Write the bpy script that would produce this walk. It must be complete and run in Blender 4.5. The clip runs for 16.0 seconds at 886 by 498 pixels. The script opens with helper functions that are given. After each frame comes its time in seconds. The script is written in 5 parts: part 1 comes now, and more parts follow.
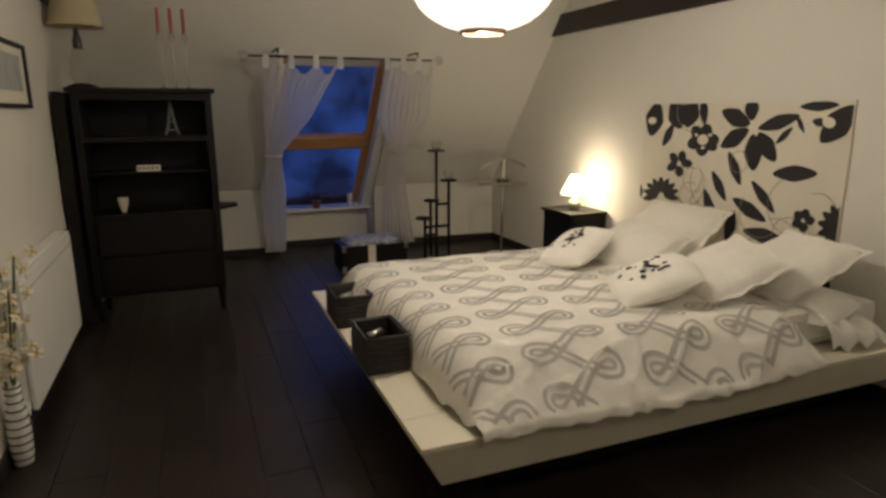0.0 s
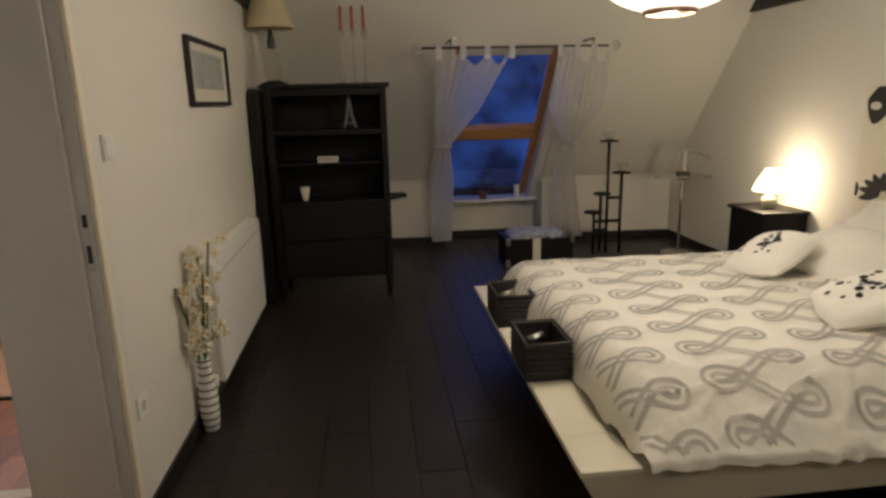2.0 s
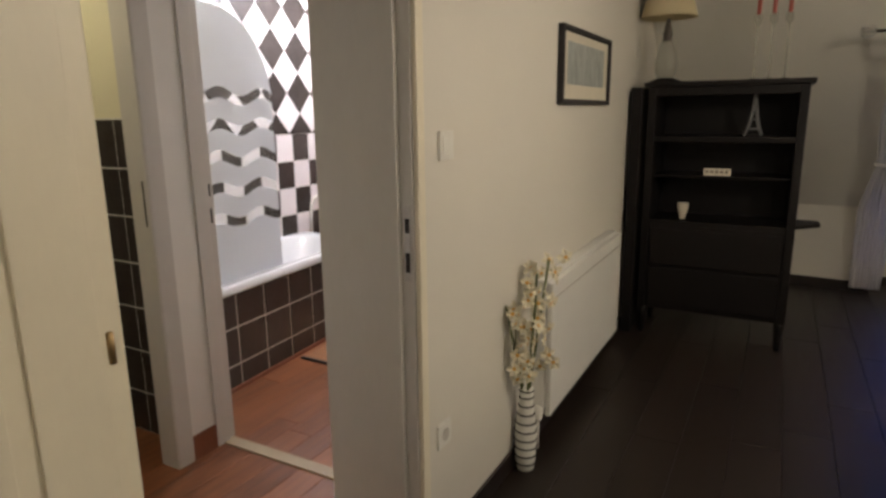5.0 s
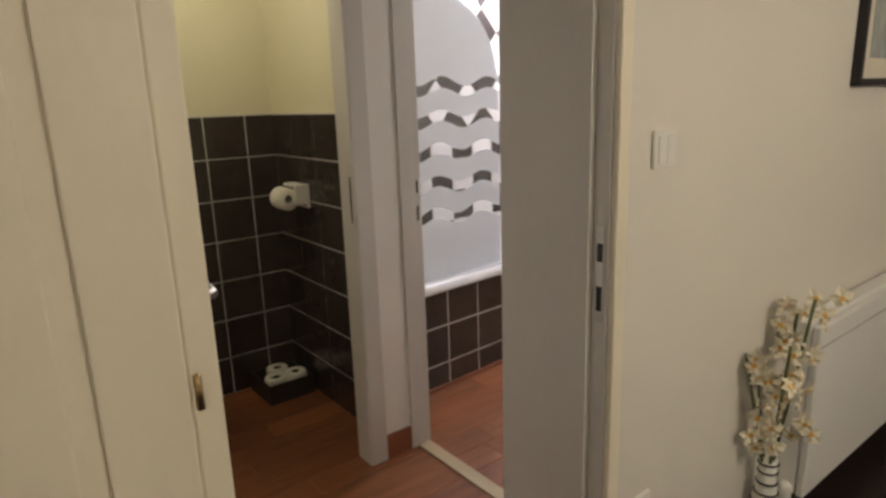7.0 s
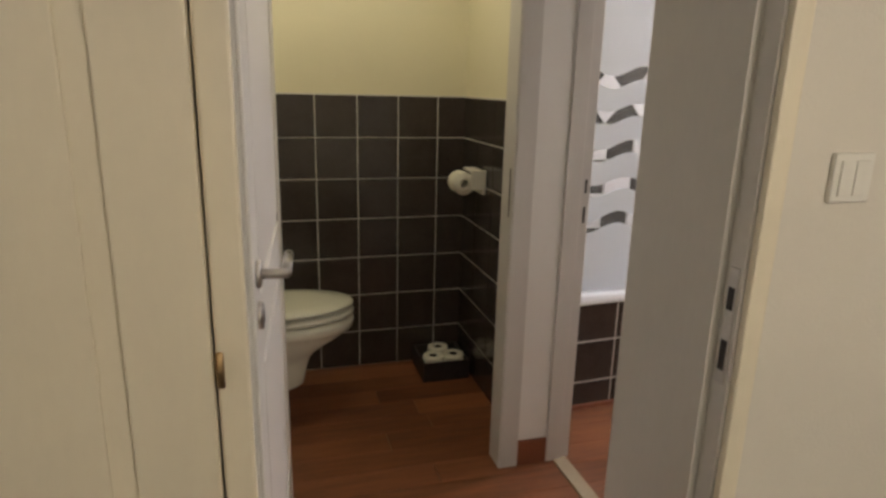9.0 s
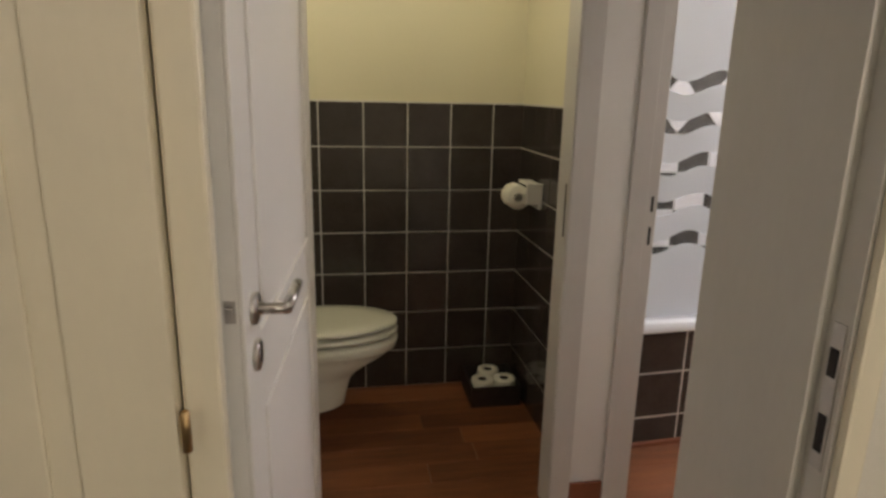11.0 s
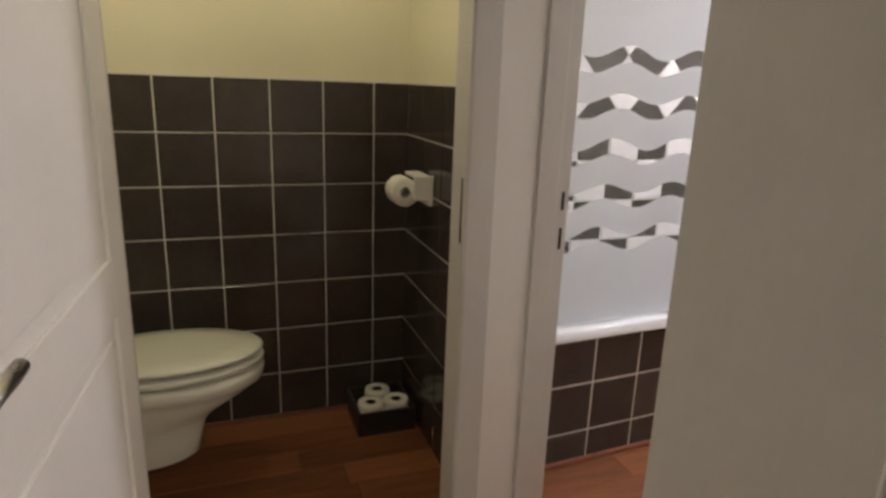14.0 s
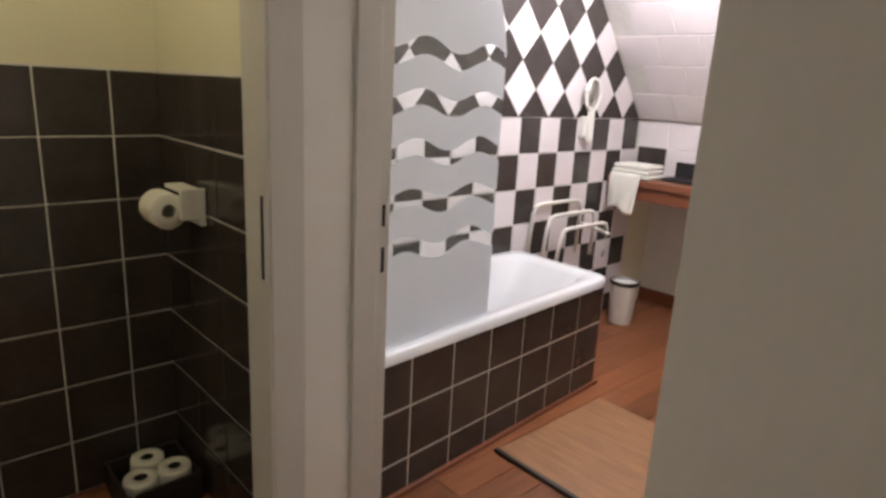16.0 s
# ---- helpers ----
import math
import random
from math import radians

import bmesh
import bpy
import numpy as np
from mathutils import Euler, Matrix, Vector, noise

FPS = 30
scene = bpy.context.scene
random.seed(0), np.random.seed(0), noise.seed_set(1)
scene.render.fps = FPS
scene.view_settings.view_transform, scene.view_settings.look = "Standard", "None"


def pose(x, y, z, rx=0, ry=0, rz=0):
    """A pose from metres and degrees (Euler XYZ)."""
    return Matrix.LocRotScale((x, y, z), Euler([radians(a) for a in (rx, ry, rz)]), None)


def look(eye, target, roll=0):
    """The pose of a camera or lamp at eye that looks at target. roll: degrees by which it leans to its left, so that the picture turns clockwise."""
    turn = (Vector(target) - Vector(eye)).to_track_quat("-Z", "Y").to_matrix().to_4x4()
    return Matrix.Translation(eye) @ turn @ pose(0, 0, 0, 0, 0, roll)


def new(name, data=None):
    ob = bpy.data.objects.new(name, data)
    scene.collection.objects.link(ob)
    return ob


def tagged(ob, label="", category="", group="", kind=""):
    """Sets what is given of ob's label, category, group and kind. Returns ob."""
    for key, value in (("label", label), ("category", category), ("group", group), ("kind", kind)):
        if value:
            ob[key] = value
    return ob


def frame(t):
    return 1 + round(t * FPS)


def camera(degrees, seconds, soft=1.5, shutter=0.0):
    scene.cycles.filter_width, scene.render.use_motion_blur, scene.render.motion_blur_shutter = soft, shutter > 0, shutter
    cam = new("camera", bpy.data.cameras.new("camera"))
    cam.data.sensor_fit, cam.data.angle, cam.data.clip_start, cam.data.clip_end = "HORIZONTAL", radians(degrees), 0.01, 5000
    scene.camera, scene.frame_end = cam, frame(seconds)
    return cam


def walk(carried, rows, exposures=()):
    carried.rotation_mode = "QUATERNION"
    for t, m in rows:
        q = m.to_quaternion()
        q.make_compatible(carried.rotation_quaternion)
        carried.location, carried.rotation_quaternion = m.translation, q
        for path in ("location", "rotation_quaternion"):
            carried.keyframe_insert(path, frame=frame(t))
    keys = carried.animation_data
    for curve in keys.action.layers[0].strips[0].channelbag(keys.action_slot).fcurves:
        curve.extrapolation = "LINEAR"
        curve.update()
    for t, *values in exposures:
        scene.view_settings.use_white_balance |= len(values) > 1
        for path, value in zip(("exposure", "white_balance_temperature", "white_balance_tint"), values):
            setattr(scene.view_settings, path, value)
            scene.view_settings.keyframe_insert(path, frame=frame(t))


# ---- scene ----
cam = camera(71.2, 16.0, soft=2.9)
PATH = [
    (0, (0.017, 0.019, 1.412), (0.742, 1.832, 0.976), -0.2),
    (0.5, (0.049, 0.047, 1.413), (0.634, 1.909, 0.979), -0.5),
    (1, (0.066, 0.062, 1.422), (0.500, 1.960, 0.968), -0.9),
    (1.5, (0.063, 0.086, 1.426), (0.376, 2.006, 0.962), -1.1),
    (2, (0.056, 0.141, 1.430), (0.265, 2.075, 0.964), -1.4),
    (2.5, (0.029, 0.228, 1.425), (0.097, 2.175, 0.974), -1.7),
    (3, (-0.006, 0.316, 1.426), (-0.090, 2.269, 1.003), -2.0),
    (3.5, (-0.022, 0.402, 1.417), (-0.271, 2.340, 0.990), -1.7),
    (4, (-0.005, 0.509, 1.420), (-0.485, 2.403, 0.993), -0.6),
    (4.5, (0.040, 0.603, 1.420), (-0.671, 2.422, 0.988), -0.3),
    (5, (0.062, 0.670, 1.401), (-0.874, 2.385, 0.972), -0.7),
    (5.2, (0.068, 0.701, 1.398), (-0.938, 2.375, 0.969), -1.2),
    (7.5, (-0.019, 1.124, 1.434), (-1.664, 2.155, 0.955), -0.2),
    (8, (-0.022, 1.210, 1.435), (-1.747, 2.092, 0.940), 1.9),
    (8.5, (-0.006, 1.268, 1.436), (-1.804, 1.984, 0.930), 1.9),
    (9, (0.010, 1.321, 1.440), (-1.849, 1.858, 0.933), 1.4),
    (9.2, (0.015, 1.333, 1.440), (-1.860, 1.809, 0.936), 1.3),
    (11.5, (-0.214, 1.465, 1.436), (-2.132, 1.768, 0.956), 1.0),
    (12, (-0.259, 1.5, 1.429), (-2.186, 1.766, 0.961), 0.7),
    (12.5, (-0.309, 1.508, 1.408), (-2.23, 1.806, 0.937), 0.8),
    (13, (-0.385, 1.521, 1.396), (-2.285, 1.928, 0.92), 0.5),
    (13.5, (-0.459, 1.536, 1.399), (-2.321, 2.066, 0.898), 1.3),
    (14, (-0.54, 1.558, 1.402), (-2.353, 2.224, 0.883), 2.1),
    (14.5, (-0.609, 1.554, 1.388), (-2.358, 2.377, 0.875), 2.8),
    (15, (-0.71, 1.55, 1.384), (-2.358, 2.568, 0.885), 3.0),
    (15.5, (-0.799, 1.557, 1.375), (-2.333, 2.745, 0.891), 3.3),
    (16, (-0.88, 1.588, 1.391), (-2.294, 2.91, 0.889), 3.1),
]
walk(cam, [(t, look(eye, target, roll)) for t, eye, target, roll in PATH],
     exposures=[(0.0, -0.26), (2.0, -0.1), (4.0, 0.05), (9.0, 0.12), (12.5, 0.02), (14.5, 0.22), (16.0, 0.06)])

# ---- world and lights ----
world = bpy.data.worlds.new("dusk")
scene.world = world
world.use_nodes = True
wn = world.node_tree.nodes
sky = wn.new("ShaderNodeTexSky")
sky.sky_type = 'NISHITA'
sky.sun_disc = False
sky.sun_elevation = radians(1.0)
sky.sun_rotation = radians(150)
world.node_tree.links.new(sky.outputs[0], wn["Background"].inputs[0])
wn["Background"].inputs[1].default_value = 0.06

LAMP = (1.24, 2.6, 1.93)          # paper lantern over the bed


def bulb(name, at, power, color, radius):
    data = bpy.data.lights.new(name, 'POINT')
    data.energy, data.color, data.shadow_soft_size = power, color, radius
    ob = new(name, data)
    ob.location = at
    return ob


bulb("lantern_light", (1.24, 2.6, 1.96), 36, (1.0, 0.90, 0.78), 0.12)
bulb("bedside_light", (2.84, 4.22, 0.85), 9, (1.0, 0.84, 0.60), 0.03)
bulb("toilet_light", (-2.35, 1.62, 2.22), 6.5, (1.0, 0.90, 0.68), 0.06)
bulb("bath_light", (-2.3, 4.05, 2.12), 50, (0.94, 0.92, 1.0), 0.08)
bulb("entrance_light", (1.3, 0.0, 2.2), 18, (1.0, 0.90, 0.76), 0.12)

# ---- materials ----


def mat(name, color, rough=0.6, metal=0.0, vary=0.12, scale=6.0, bump=0.0, fine=90.0, glow=None, power=0.0, per_object=0.0, stretch=(1, 1, 1), spec=0.5):
    """A surface with a coarse and a fine variation of its colour, and a fine relief."""
    m = bpy.data.materials.new(name)
    m.use_nodes = True
    n, l = m.node_tree.nodes, m.node_tree.links
    b = n["Principled BSDF"]
    b.inputs["Roughness"].default_value = rough
    b.inputs["Metallic"].default_value = metal
    b.inputs["Specular IOR Level"].default_value = spec
    tc = n.new("ShaderNodeTexCoord")
    mp = n.new("ShaderNodeMapping")
    mp.inputs["Scale"].default_value = stretch
    geo = n.new("ShaderNodeNewGeometry")
    l.new(geo.outputs["Position"], mp.inputs["Vector"])
    a = n.new("ShaderNodeTexNoise")
    a.inputs["Scale"].default_value, a.inputs["Detail"].default_value = scale, 3
    l.new(mp.outputs[0], a.inputs["Vector"])
    f = n.new("ShaderNodeTexNoise")
    f.inputs["Scale"].default_value, f.inputs["Detail"].default_value = fine, 2
    l.new(mp.outputs[0], f.inputs["Vector"])
    add = n.new("ShaderNodeMath")
    add.operation = 'ADD'
    half = n.new("ShaderNodeMath")
    half.operation = 'MULTIPLY'
    half.inputs[1].default_value = 0.5
    l.new(f.outputs["Fac"], half.inputs[0])
    l.new(a.outputs["Fac"], add.inputs[0])
    l.new(half.outputs[0], add.inputs[1])
    last = add.outputs[0]
    if per_object:
        info = n.new("ShaderNodeObjectInfo")
        r = n.new("ShaderNodeMath")
        r.operation = 'MULTIPLY_ADD'
        r.inputs[1].default_value, r.inputs[2].default_value = per_object, -per_object / 2
        l.new(info.outputs["Random"], r.inputs[0])
        s = n.new("ShaderNodeMath")
        s.operation = 'ADD'
        l.new(last, s.inputs[0])
        l.new(r.outputs[0], s.inputs[1])
        last = s.outputs[0]
    ramp = n.new("ShaderNodeMapRange")
    ramp.inputs["From Min"].default_value, ramp.inputs["From Max"].default_value = 0.35, 1.15
    ramp.inputs["To Min"].default_value, ramp.inputs["To Max"].default_value = 1 - vary, 1 + vary
    ramp.clamp = False
    l.new(last, ramp.inputs["Value"])
    mul = n.new("ShaderNodeVectorMath")
    mul.operation = 'SCALE'
    mul.inputs[0].default_value = color
    l.new(ramp.outputs[0], mul.inputs["Scale"])
    l.new(mul.outputs[0], b.inputs["Base Color"])
    rr = n.new("ShaderNodeMapRange")
    rr.inputs["To Min"].default_value, rr.inputs["To Max"].default_value = max(rough - 0.08, 0.02), min(rough + 0.08, 1)
    l.new(a.outputs["Fac"], rr.inputs["Value"])
    l.new(rr.outputs[0], b.inputs["Roughness"])
    if bump:
        bp = n.new("ShaderNodeBump")
        bp.inputs["Strength"].default_value, bp.inputs["Distance"].default_value = bump, 0.004
        l.new(f.outputs["Fac"], bp.inputs["Height"])
        l.new(bp.outputs[0], b.inputs["Normal"])
    if glow:
        b.inputs["Emission Color"].default_value = (*glow, 1)
        b.inputs["Emission Strength"].default_value = power
    return m


WALL = mat("wall_paint", (0.72, 0.68, 0.605), 0.75, vary=0.035, scale=1.5, bump=0.25, fine=160)
CEIL = mat("ceiling_paint", (0.70, 0.67, 0.595), 0.8, vary=0.03, scale=1.3, bump=0.2, fine=140)
YELLOW = mat("yellow_paint", (0.74, 0.70, 0.52), 0.75, vary=0.04, scale=2, bump=0.25, fine=150)
WHITE = mat("white_paint", (0.80, 0.78, 0.74), 0.45, vary=0.03, scale=4)
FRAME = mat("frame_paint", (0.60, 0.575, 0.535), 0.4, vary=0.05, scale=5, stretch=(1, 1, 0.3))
CREAM = mat("cream_paint", (0.80, 0.73, 0.58), 0.42, vary=0.04, scale=4, stretch=(1, 1, 0.3))
DARKFLOOR = mat("dark_laminate", (0.021, 0.0135, 0.010), 0.42, vary=0.4, scale=3, fine=60, bump=0.12, per_object=0.22, stretch=(6, 0.7, 1))
REDFLOOR = mat("red_brown_laminate", (0.24, 0.088, 0.036), 0.38, vary=0.4, scale=4, fine=50, bump=0.1, per_object=0.6, stretch=(8, 0.8, 1))
BLACKWOOD = mat("black_stained_wood", (0.0055, 0.0038, 0.0034), 0.5, vary=0.5, scale=5, fine=70, bump=0.15, stretch=(1, 1, 0.2), spec=0.28)
BASE = mat("dark_baseboard", (0.018, 0.012, 0.010), 0.4, vary=0.3)
GREYTILE = mat("dark_glazed_tile", (0.052, 0.042, 0.037), 0.16, vary=0.3, scale=9, fine=50, bump=0.05, per_object=0.25)
WHITETILE = mat("white_glazed_tile", (0.78, 0.72, 0.72), 0.15, vary=0.05, scale=7, per_object=0.1)
GROUT = mat("pale_grout", (0.68, 0.65, 0.61), 0.9, vary=0.12, scale=20)
CHINA = mat("white_china", (0.78, 0.78, 0.68), 0.12, vary=0.02)
ENAMEL = mat("white_enamel", (0.80, 0.82, 0.84), 0.12, vary=0.02)
STEEL = mat("brushed_steel", (0.55, 0.53, 0.50), 0.3, 1.0, vary=0.12, scale=30)
DARKSTEEL = mat("dark_metal", (0.10, 0.09, 0.08), 0.4, 0.8, vary=0.2)
BRASS = mat("aged_brass", (0.40, 0.28, 0.14), 0.35, 1.0, vary=0.2)
LINEN = mat("white_cotton", (0.85, 0.81, 0.73), 0.85, vary=0.06, scale=7, bump=0.5, fine=45)
PRINT = mat("grey_cotton_print", (0.52, 0.485, 0.44), 0.85, vary=0.12, scale=30, bump=0.3, fine=300)
INK = mat("black_print", (0.022, 0.018, 0.018), 0.8, vary=0.3, scale=20)
CANVAS = mat("ecru_canvas", (0.72, 0.66, 0.54), 0.85, vary=0.05, scale=8, bump=0.3, fine=400)
THREAD = mat("brown_drawn_line", (0.30, 0.25, 0.19), 0.85, vary=0.1)
PLATFORM = mat("cream_board", (0.76, 0.70, 0.55), 0.45, vary=0.05, scale=4)
CRATE = mat("dark_wicker", (0.030, 0.024, 0.022), 0.55, vary=0.5, scale=30, bump=0.5, fine=120)
PINE = mat("pine_wood", (0.45, 0.22, 0.08), 0.4, vary=0.25, scale=5, stretch=(0.5, 4, 4))
TERRA = mat("red_brown_wood", (0.22, 0.075, 0.035), 0.4, vary=0.25, scale=6)
SHADE = mat("cream_lampshade", (0.60, 0.51, 0.32), 0.8, vary=0.05)
PLASTIC = mat("white_plastic", (0.80, 0.78, 0.72), 0.4, vary=0.02)
PAPER = mat("tissue_paper", (0.84, 0.82, 0.74), 0.95, vary=0.04, bump=0.3)
RED = mat("red_stripe", (0.36, 0.09, 0.065), 0.6)
PEWTER = mat("dull_pewter", (0.20, 0.20, 0.20), 0.5, 0.6, vary=0.25, scale=40)
LEAF = mat("artificial_stem", (0.13, 0.15, 0.06), 0.6, vary=0.3)
PETAL = mat("cream_petal", (0.80, 0.74, 0.58), 0.8, vary=0.1, scale=30)
POLLEN = mat("yellow_petal_heart", (0.75, 0.42, 0.08), 0.8)
LANTERN = mat("lit_paper", (0.85, 0.82, 0.75), 0.9, glow=(1.0, 0.88, 0.70), power=2.2)
LITSHADE = mat("lit_lampshade", (0.85, 0.80, 0.65), 0.9, glow=(1.0, 0.85, 0.55), power=4.0)
FROST = mat("frosted_band", (0.74, 0.80, 0.79), 0.6, vary=0.03)


def glass(name, color, rough, alpha_mix, gloss=0.05):
    """Clear or frosted glass: part of the light goes straight on."""
    m = bpy.data.materials.new(name)
    m.use_nodes = True
    n, l = m.node_tree.nodes, m.node_tree.links
    n.remove(n["Principled BSDF"])
    gl = n.new("ShaderNodeBsdfGlossy")
    gl.inputs["Roughness"].default_value = rough
    tr = n.new("ShaderNodeBsdfTransparent")
    tr.inputs["Color"].default_value = (*color, 1)
    df = n.new("ShaderNodeBsdfDiffuse")
    df.inputs["Color"].default_value = (*color, 1)
    tl = n.new("ShaderNodeBsdfTranslucent")
    tl.inputs["Color"].default_value = (*color, 1)
    body = n.new("ShaderNodeMixShader")
    l.new(df.outputs[0], body.inputs[1])
    l.new(tl.outputs[0], body.inputs[2])
    body.inputs[0].default_value = 0.5
    see = n.new("ShaderNodeMixShader")
    see.inputs[0].default_value = alpha_mix
    l.new(body.outputs[0], see.inputs[1])
    l.new(tr.outputs[0], see.inputs[2])
    mx = n.new("ShaderNodeMixShader")
    mx.inputs[0].default_value = gloss
    l.new(see.outputs[0], mx.inputs[1])
    l.new(gl.outputs[0], mx.inputs[2])
    l.new(mx.outputs[0], n["Material Output"].inputs["Surface"])
    return m


PANE = glass("window_glass", (0.95, 0.97, 1.0), 0.02, 0.97)
FROSTED = glass("frosted_glass", (0.87, 0.905, 0.94), 0.25, 0.10, 0.06)
CLEAR = glass("clear_glass", (0.90, 0.90, 0.86), 0.03, 0.80)
SCREENCLEAR = glass("clear_screen_glass", (0.93, 0.96, 0.95), 0.03, 0.985, 0.03)
VOILE = glass("white_voile", (0.92, 0.90, 0.89), 0.9, 0.33, 0.0)

# ---- builders ----


def mesh(name, verts, faces, m, parent=None, smooth=False, bevel=0.0):
    me = bpy.data.meshes.new(name)
    me.from_pydata([tuple(v) for v in verts], [], faces)
    bm = bmesh.new()
    bm.from_mesh(me)
    bmesh.ops.recalc_face_normals(bm, faces=bm.faces)
    if bevel:
        bmesh.ops.bevel(bm, geom=bm.edges[:], offset=bevel, segments=2, affect='EDGES', profile=0.6, clamp_overlap=True)
    bm.to_mesh(me)
    bm.free()
    me.materials.append(m)
    if smooth:
        for p in me.polygons:
            p.use_smooth = True
    ob = new(name, me)
    if parent:
        ob.parent = parent
    return ob


CUBE = [(0, 3, 2, 1), (4, 5, 6, 7), (0, 1, 5, 4), (1, 2, 6, 5), (2, 3, 7, 6), (3, 0, 4, 7)]


def corners(lo, hi):
    (a, b, c), (d, e, f) = lo, hi
    return [(a, b, c), (d, b, c), (d, e, c), (a, e, c), (a, b, f), (d, b, f), (d, e, f), (a, e, f)]


def box(name, lo, hi, m, parent=None, bevel=0.0):
    return mesh(name, corners(lo, hi), CUBE, m, parent, bevel=bevel)


def boxes(name, list_, m, parent=None, bevel=0.0):
    v, f = [], []
    for lo, hi in list_:
        k = len(v)
        v += corners(lo, hi)
        f += [tuple(i + k for i in q) for q in CUBE]
    return mesh(name, v, f, m, parent, bevel=bevel)


def lathe(name, profile, at, m, parent=None, n=28, sx=1.0, sy=1.0, closed=True):
    """A turned shape: (radius, height) pairs from the bottom up."""
    v, f = [], []
    for r, z in profile:
        for k in range(n):
            a = 2 * math.pi * k / n
            v.append((at[0] + sx * r * math.cos(a), at[1] + sy * r * math.sin(a), at[2] + z))
    for i in range(len(profile) - 1):
        for k in range(n):
            j = (k + 1) % n
            f.append((i * n + k, i * n + j, (i + 1) * n + j, (i + 1) * n + k))
    if closed:
        f.append(tuple(range(n))[::-1])
        f.append(tuple((len(profile) - 1) * n + k for k in range(n)))
    return mesh(name, v, f, m, parent, smooth=True)


def tube(name, paths, radius, m, parent=None, n=8):
    """Round bars along one or more lines of points, in one mesh."""
    v, f = [], []
    for pts in paths:
        pts = [Vector(p) for p in pts]
        base = len(v)
        for i, p in enumerate(pts):
            d = (pts[min(i + 1, len(pts) - 1)] - pts[max(i - 1, 0)]).normalized()
            side = d.cross(Vector((0, 0, 1)))
            if side.length < 0.05:
                side = d.cross(Vector((0, 1, 0)))
            side.normalize()
            up = side.cross(d)
            for k in range(n):
                a = 2 * math.pi * k / n
                v.append(p + radius * (math.cos(a) * side + math.sin(a) * up))
        for i in range(len(pts) - 1):
            for k in range(n):
                j = (k + 1) % n
                f.append((base + i * n + k, base + i * n + j, base + (i + 1) * n + j, base + (i + 1) * n + k))
        f.append(tuple(base + k for k in range(n))[::-1])
        f.append(tuple(base + (len(pts) - 1) * n + k for k in range(n)))
    return mesh(name, v, f, m, parent, smooth=True)


def split_boxes(name, list_, m, parent, bevel=0.0):
    """Boxes that are parts of their own."""
    for lo, hi in list_:
        part(box(name, lo, hi, m, None, bevel=bevel), parent)


def thing(name, at, label, category, group="", kind=""):
    ob = new(name)
    ob.location = at
    ob.empty_display_size = 0.05
    return tagged(ob, label, category, group, kind)


def part(ob, parent):
    """Puts a mesh built in world places under its thing."""
    ob.parent = parent
    ob.matrix_parent_inverse = parent.matrix_basis.inverted() if parent.type == 'EMPTY' else Matrix()
    return ob


def setting(ob, label, category):
    return tagged(ob, label, category, kind="structure")


# ---- the plan ----
XL, XR = -0.79, 3.06              # bedroom side walls
WB = -1.10                        # far face of the thick wall
YB = -2.4                         # wall behind the walker
XT = -1.98                        # toilet door wall
XB = -3.017                       # back wall of toilet and bathroom
ZC = 2.42                         # flat ceiling
KZ, RISE = 0.66, 1.17             # knee wall height, roof slope


def knee(x):
    return 6.35 - 0.0636 * x


def roof_y(x, z):
    return knee(x) - (z - KZ) / RISE


setting(box("ground", (-4.0, -3.2, -0.30), (4.0, 8.0, -0.02), BASE), "dark screed under the floors of the flat", "floor")
floor = setting(box("floor", (XL, YB, -0.02), (XR, 6.75, -0.008), BASE), "dark brown laminate plank floor of the bedroom", "floor")
floor_2 = setting(box("floor_bathroom", (-3.1, 0.9, -0.02), (XL, 6.75, -0.008), BASE), "red-brown laminate plank floor of bathroom and toilet", "floor")

# bedroom walls
setting(boxes("wall_west", [((WB, 2.085, 0), (XL, 6.7, 2.9)), ((-1.0, YB, 0), (-0.915, 1.235, 2.9)), ((-0.915, YB, 0), (XL, 0.36, 2.9)), ((WB, 1.27, 2.06), (XL, 2.085, 2.9)), ((-0.915, 0.36, 2.13), (XL, 1.27, 2.9))], WALL),
        "cream painted bedroom wall with a doorway", "wall")
setting(box("wall_east", (XR, YB, 0), (XR + 0.2, 6.7, 2.9), WALL), "cream painted wall behind the bed", "wall")
setting(box("wall_south", (WB, YB - 0.2, 0), (XR + 0.2, YB, 2.9), WALL), "plain cream bedroom wall", "wall")
NX0, NX1 = 0.75, 1.74
T = 0.3


def knee_piece(x0, x1, z0, z1):
    return [(x0, knee(x0), z0), (x1, knee(x1), z0), (x1, knee(x1) + T, z0), (x0, knee(x0) + T, z0),
            (x0, knee(x0), z1), (x1, knee(x1), z1), (x1, knee(x1) + T, z1), (x0, knee(x0) + T, z1)]


kv, kf = [], []
for x0, x1 in ((XB - 0.1, NX0), (NX1, XR + 0.1)):
    k = len(kv)
    kv += knee_piece(x0, x1, 0, KZ)
    kf += [tuple(i + k for i in q) for q in CUBE]
k = len(kv)
kv += corners((NX0, 6.58, 0), (NX1, 6.70, 0.40))
kf += [tuple(i + k for i in q) for q in CUBE]
setting(mesh("wall_north", kv, kf, WALL), "low cream knee wall with a window niche", "wall")


def roof_piece(x0, x1, z0, z1, depth=0.24):
    """A piece of the roof's slope, with its thickness outwards."""
    n = Vector((0, 1, 1 / RISE)).normalized() * depth
    q = [Vector((x0, roof_y(x0, z0), z0)), Vector((x1, roof_y(x1, z0), z0)), Vector((x1, roof_y(x1, z1), z1)), Vector((x0, roof_y(x0, z1), z1))]
    return q + [p + n for p in q]


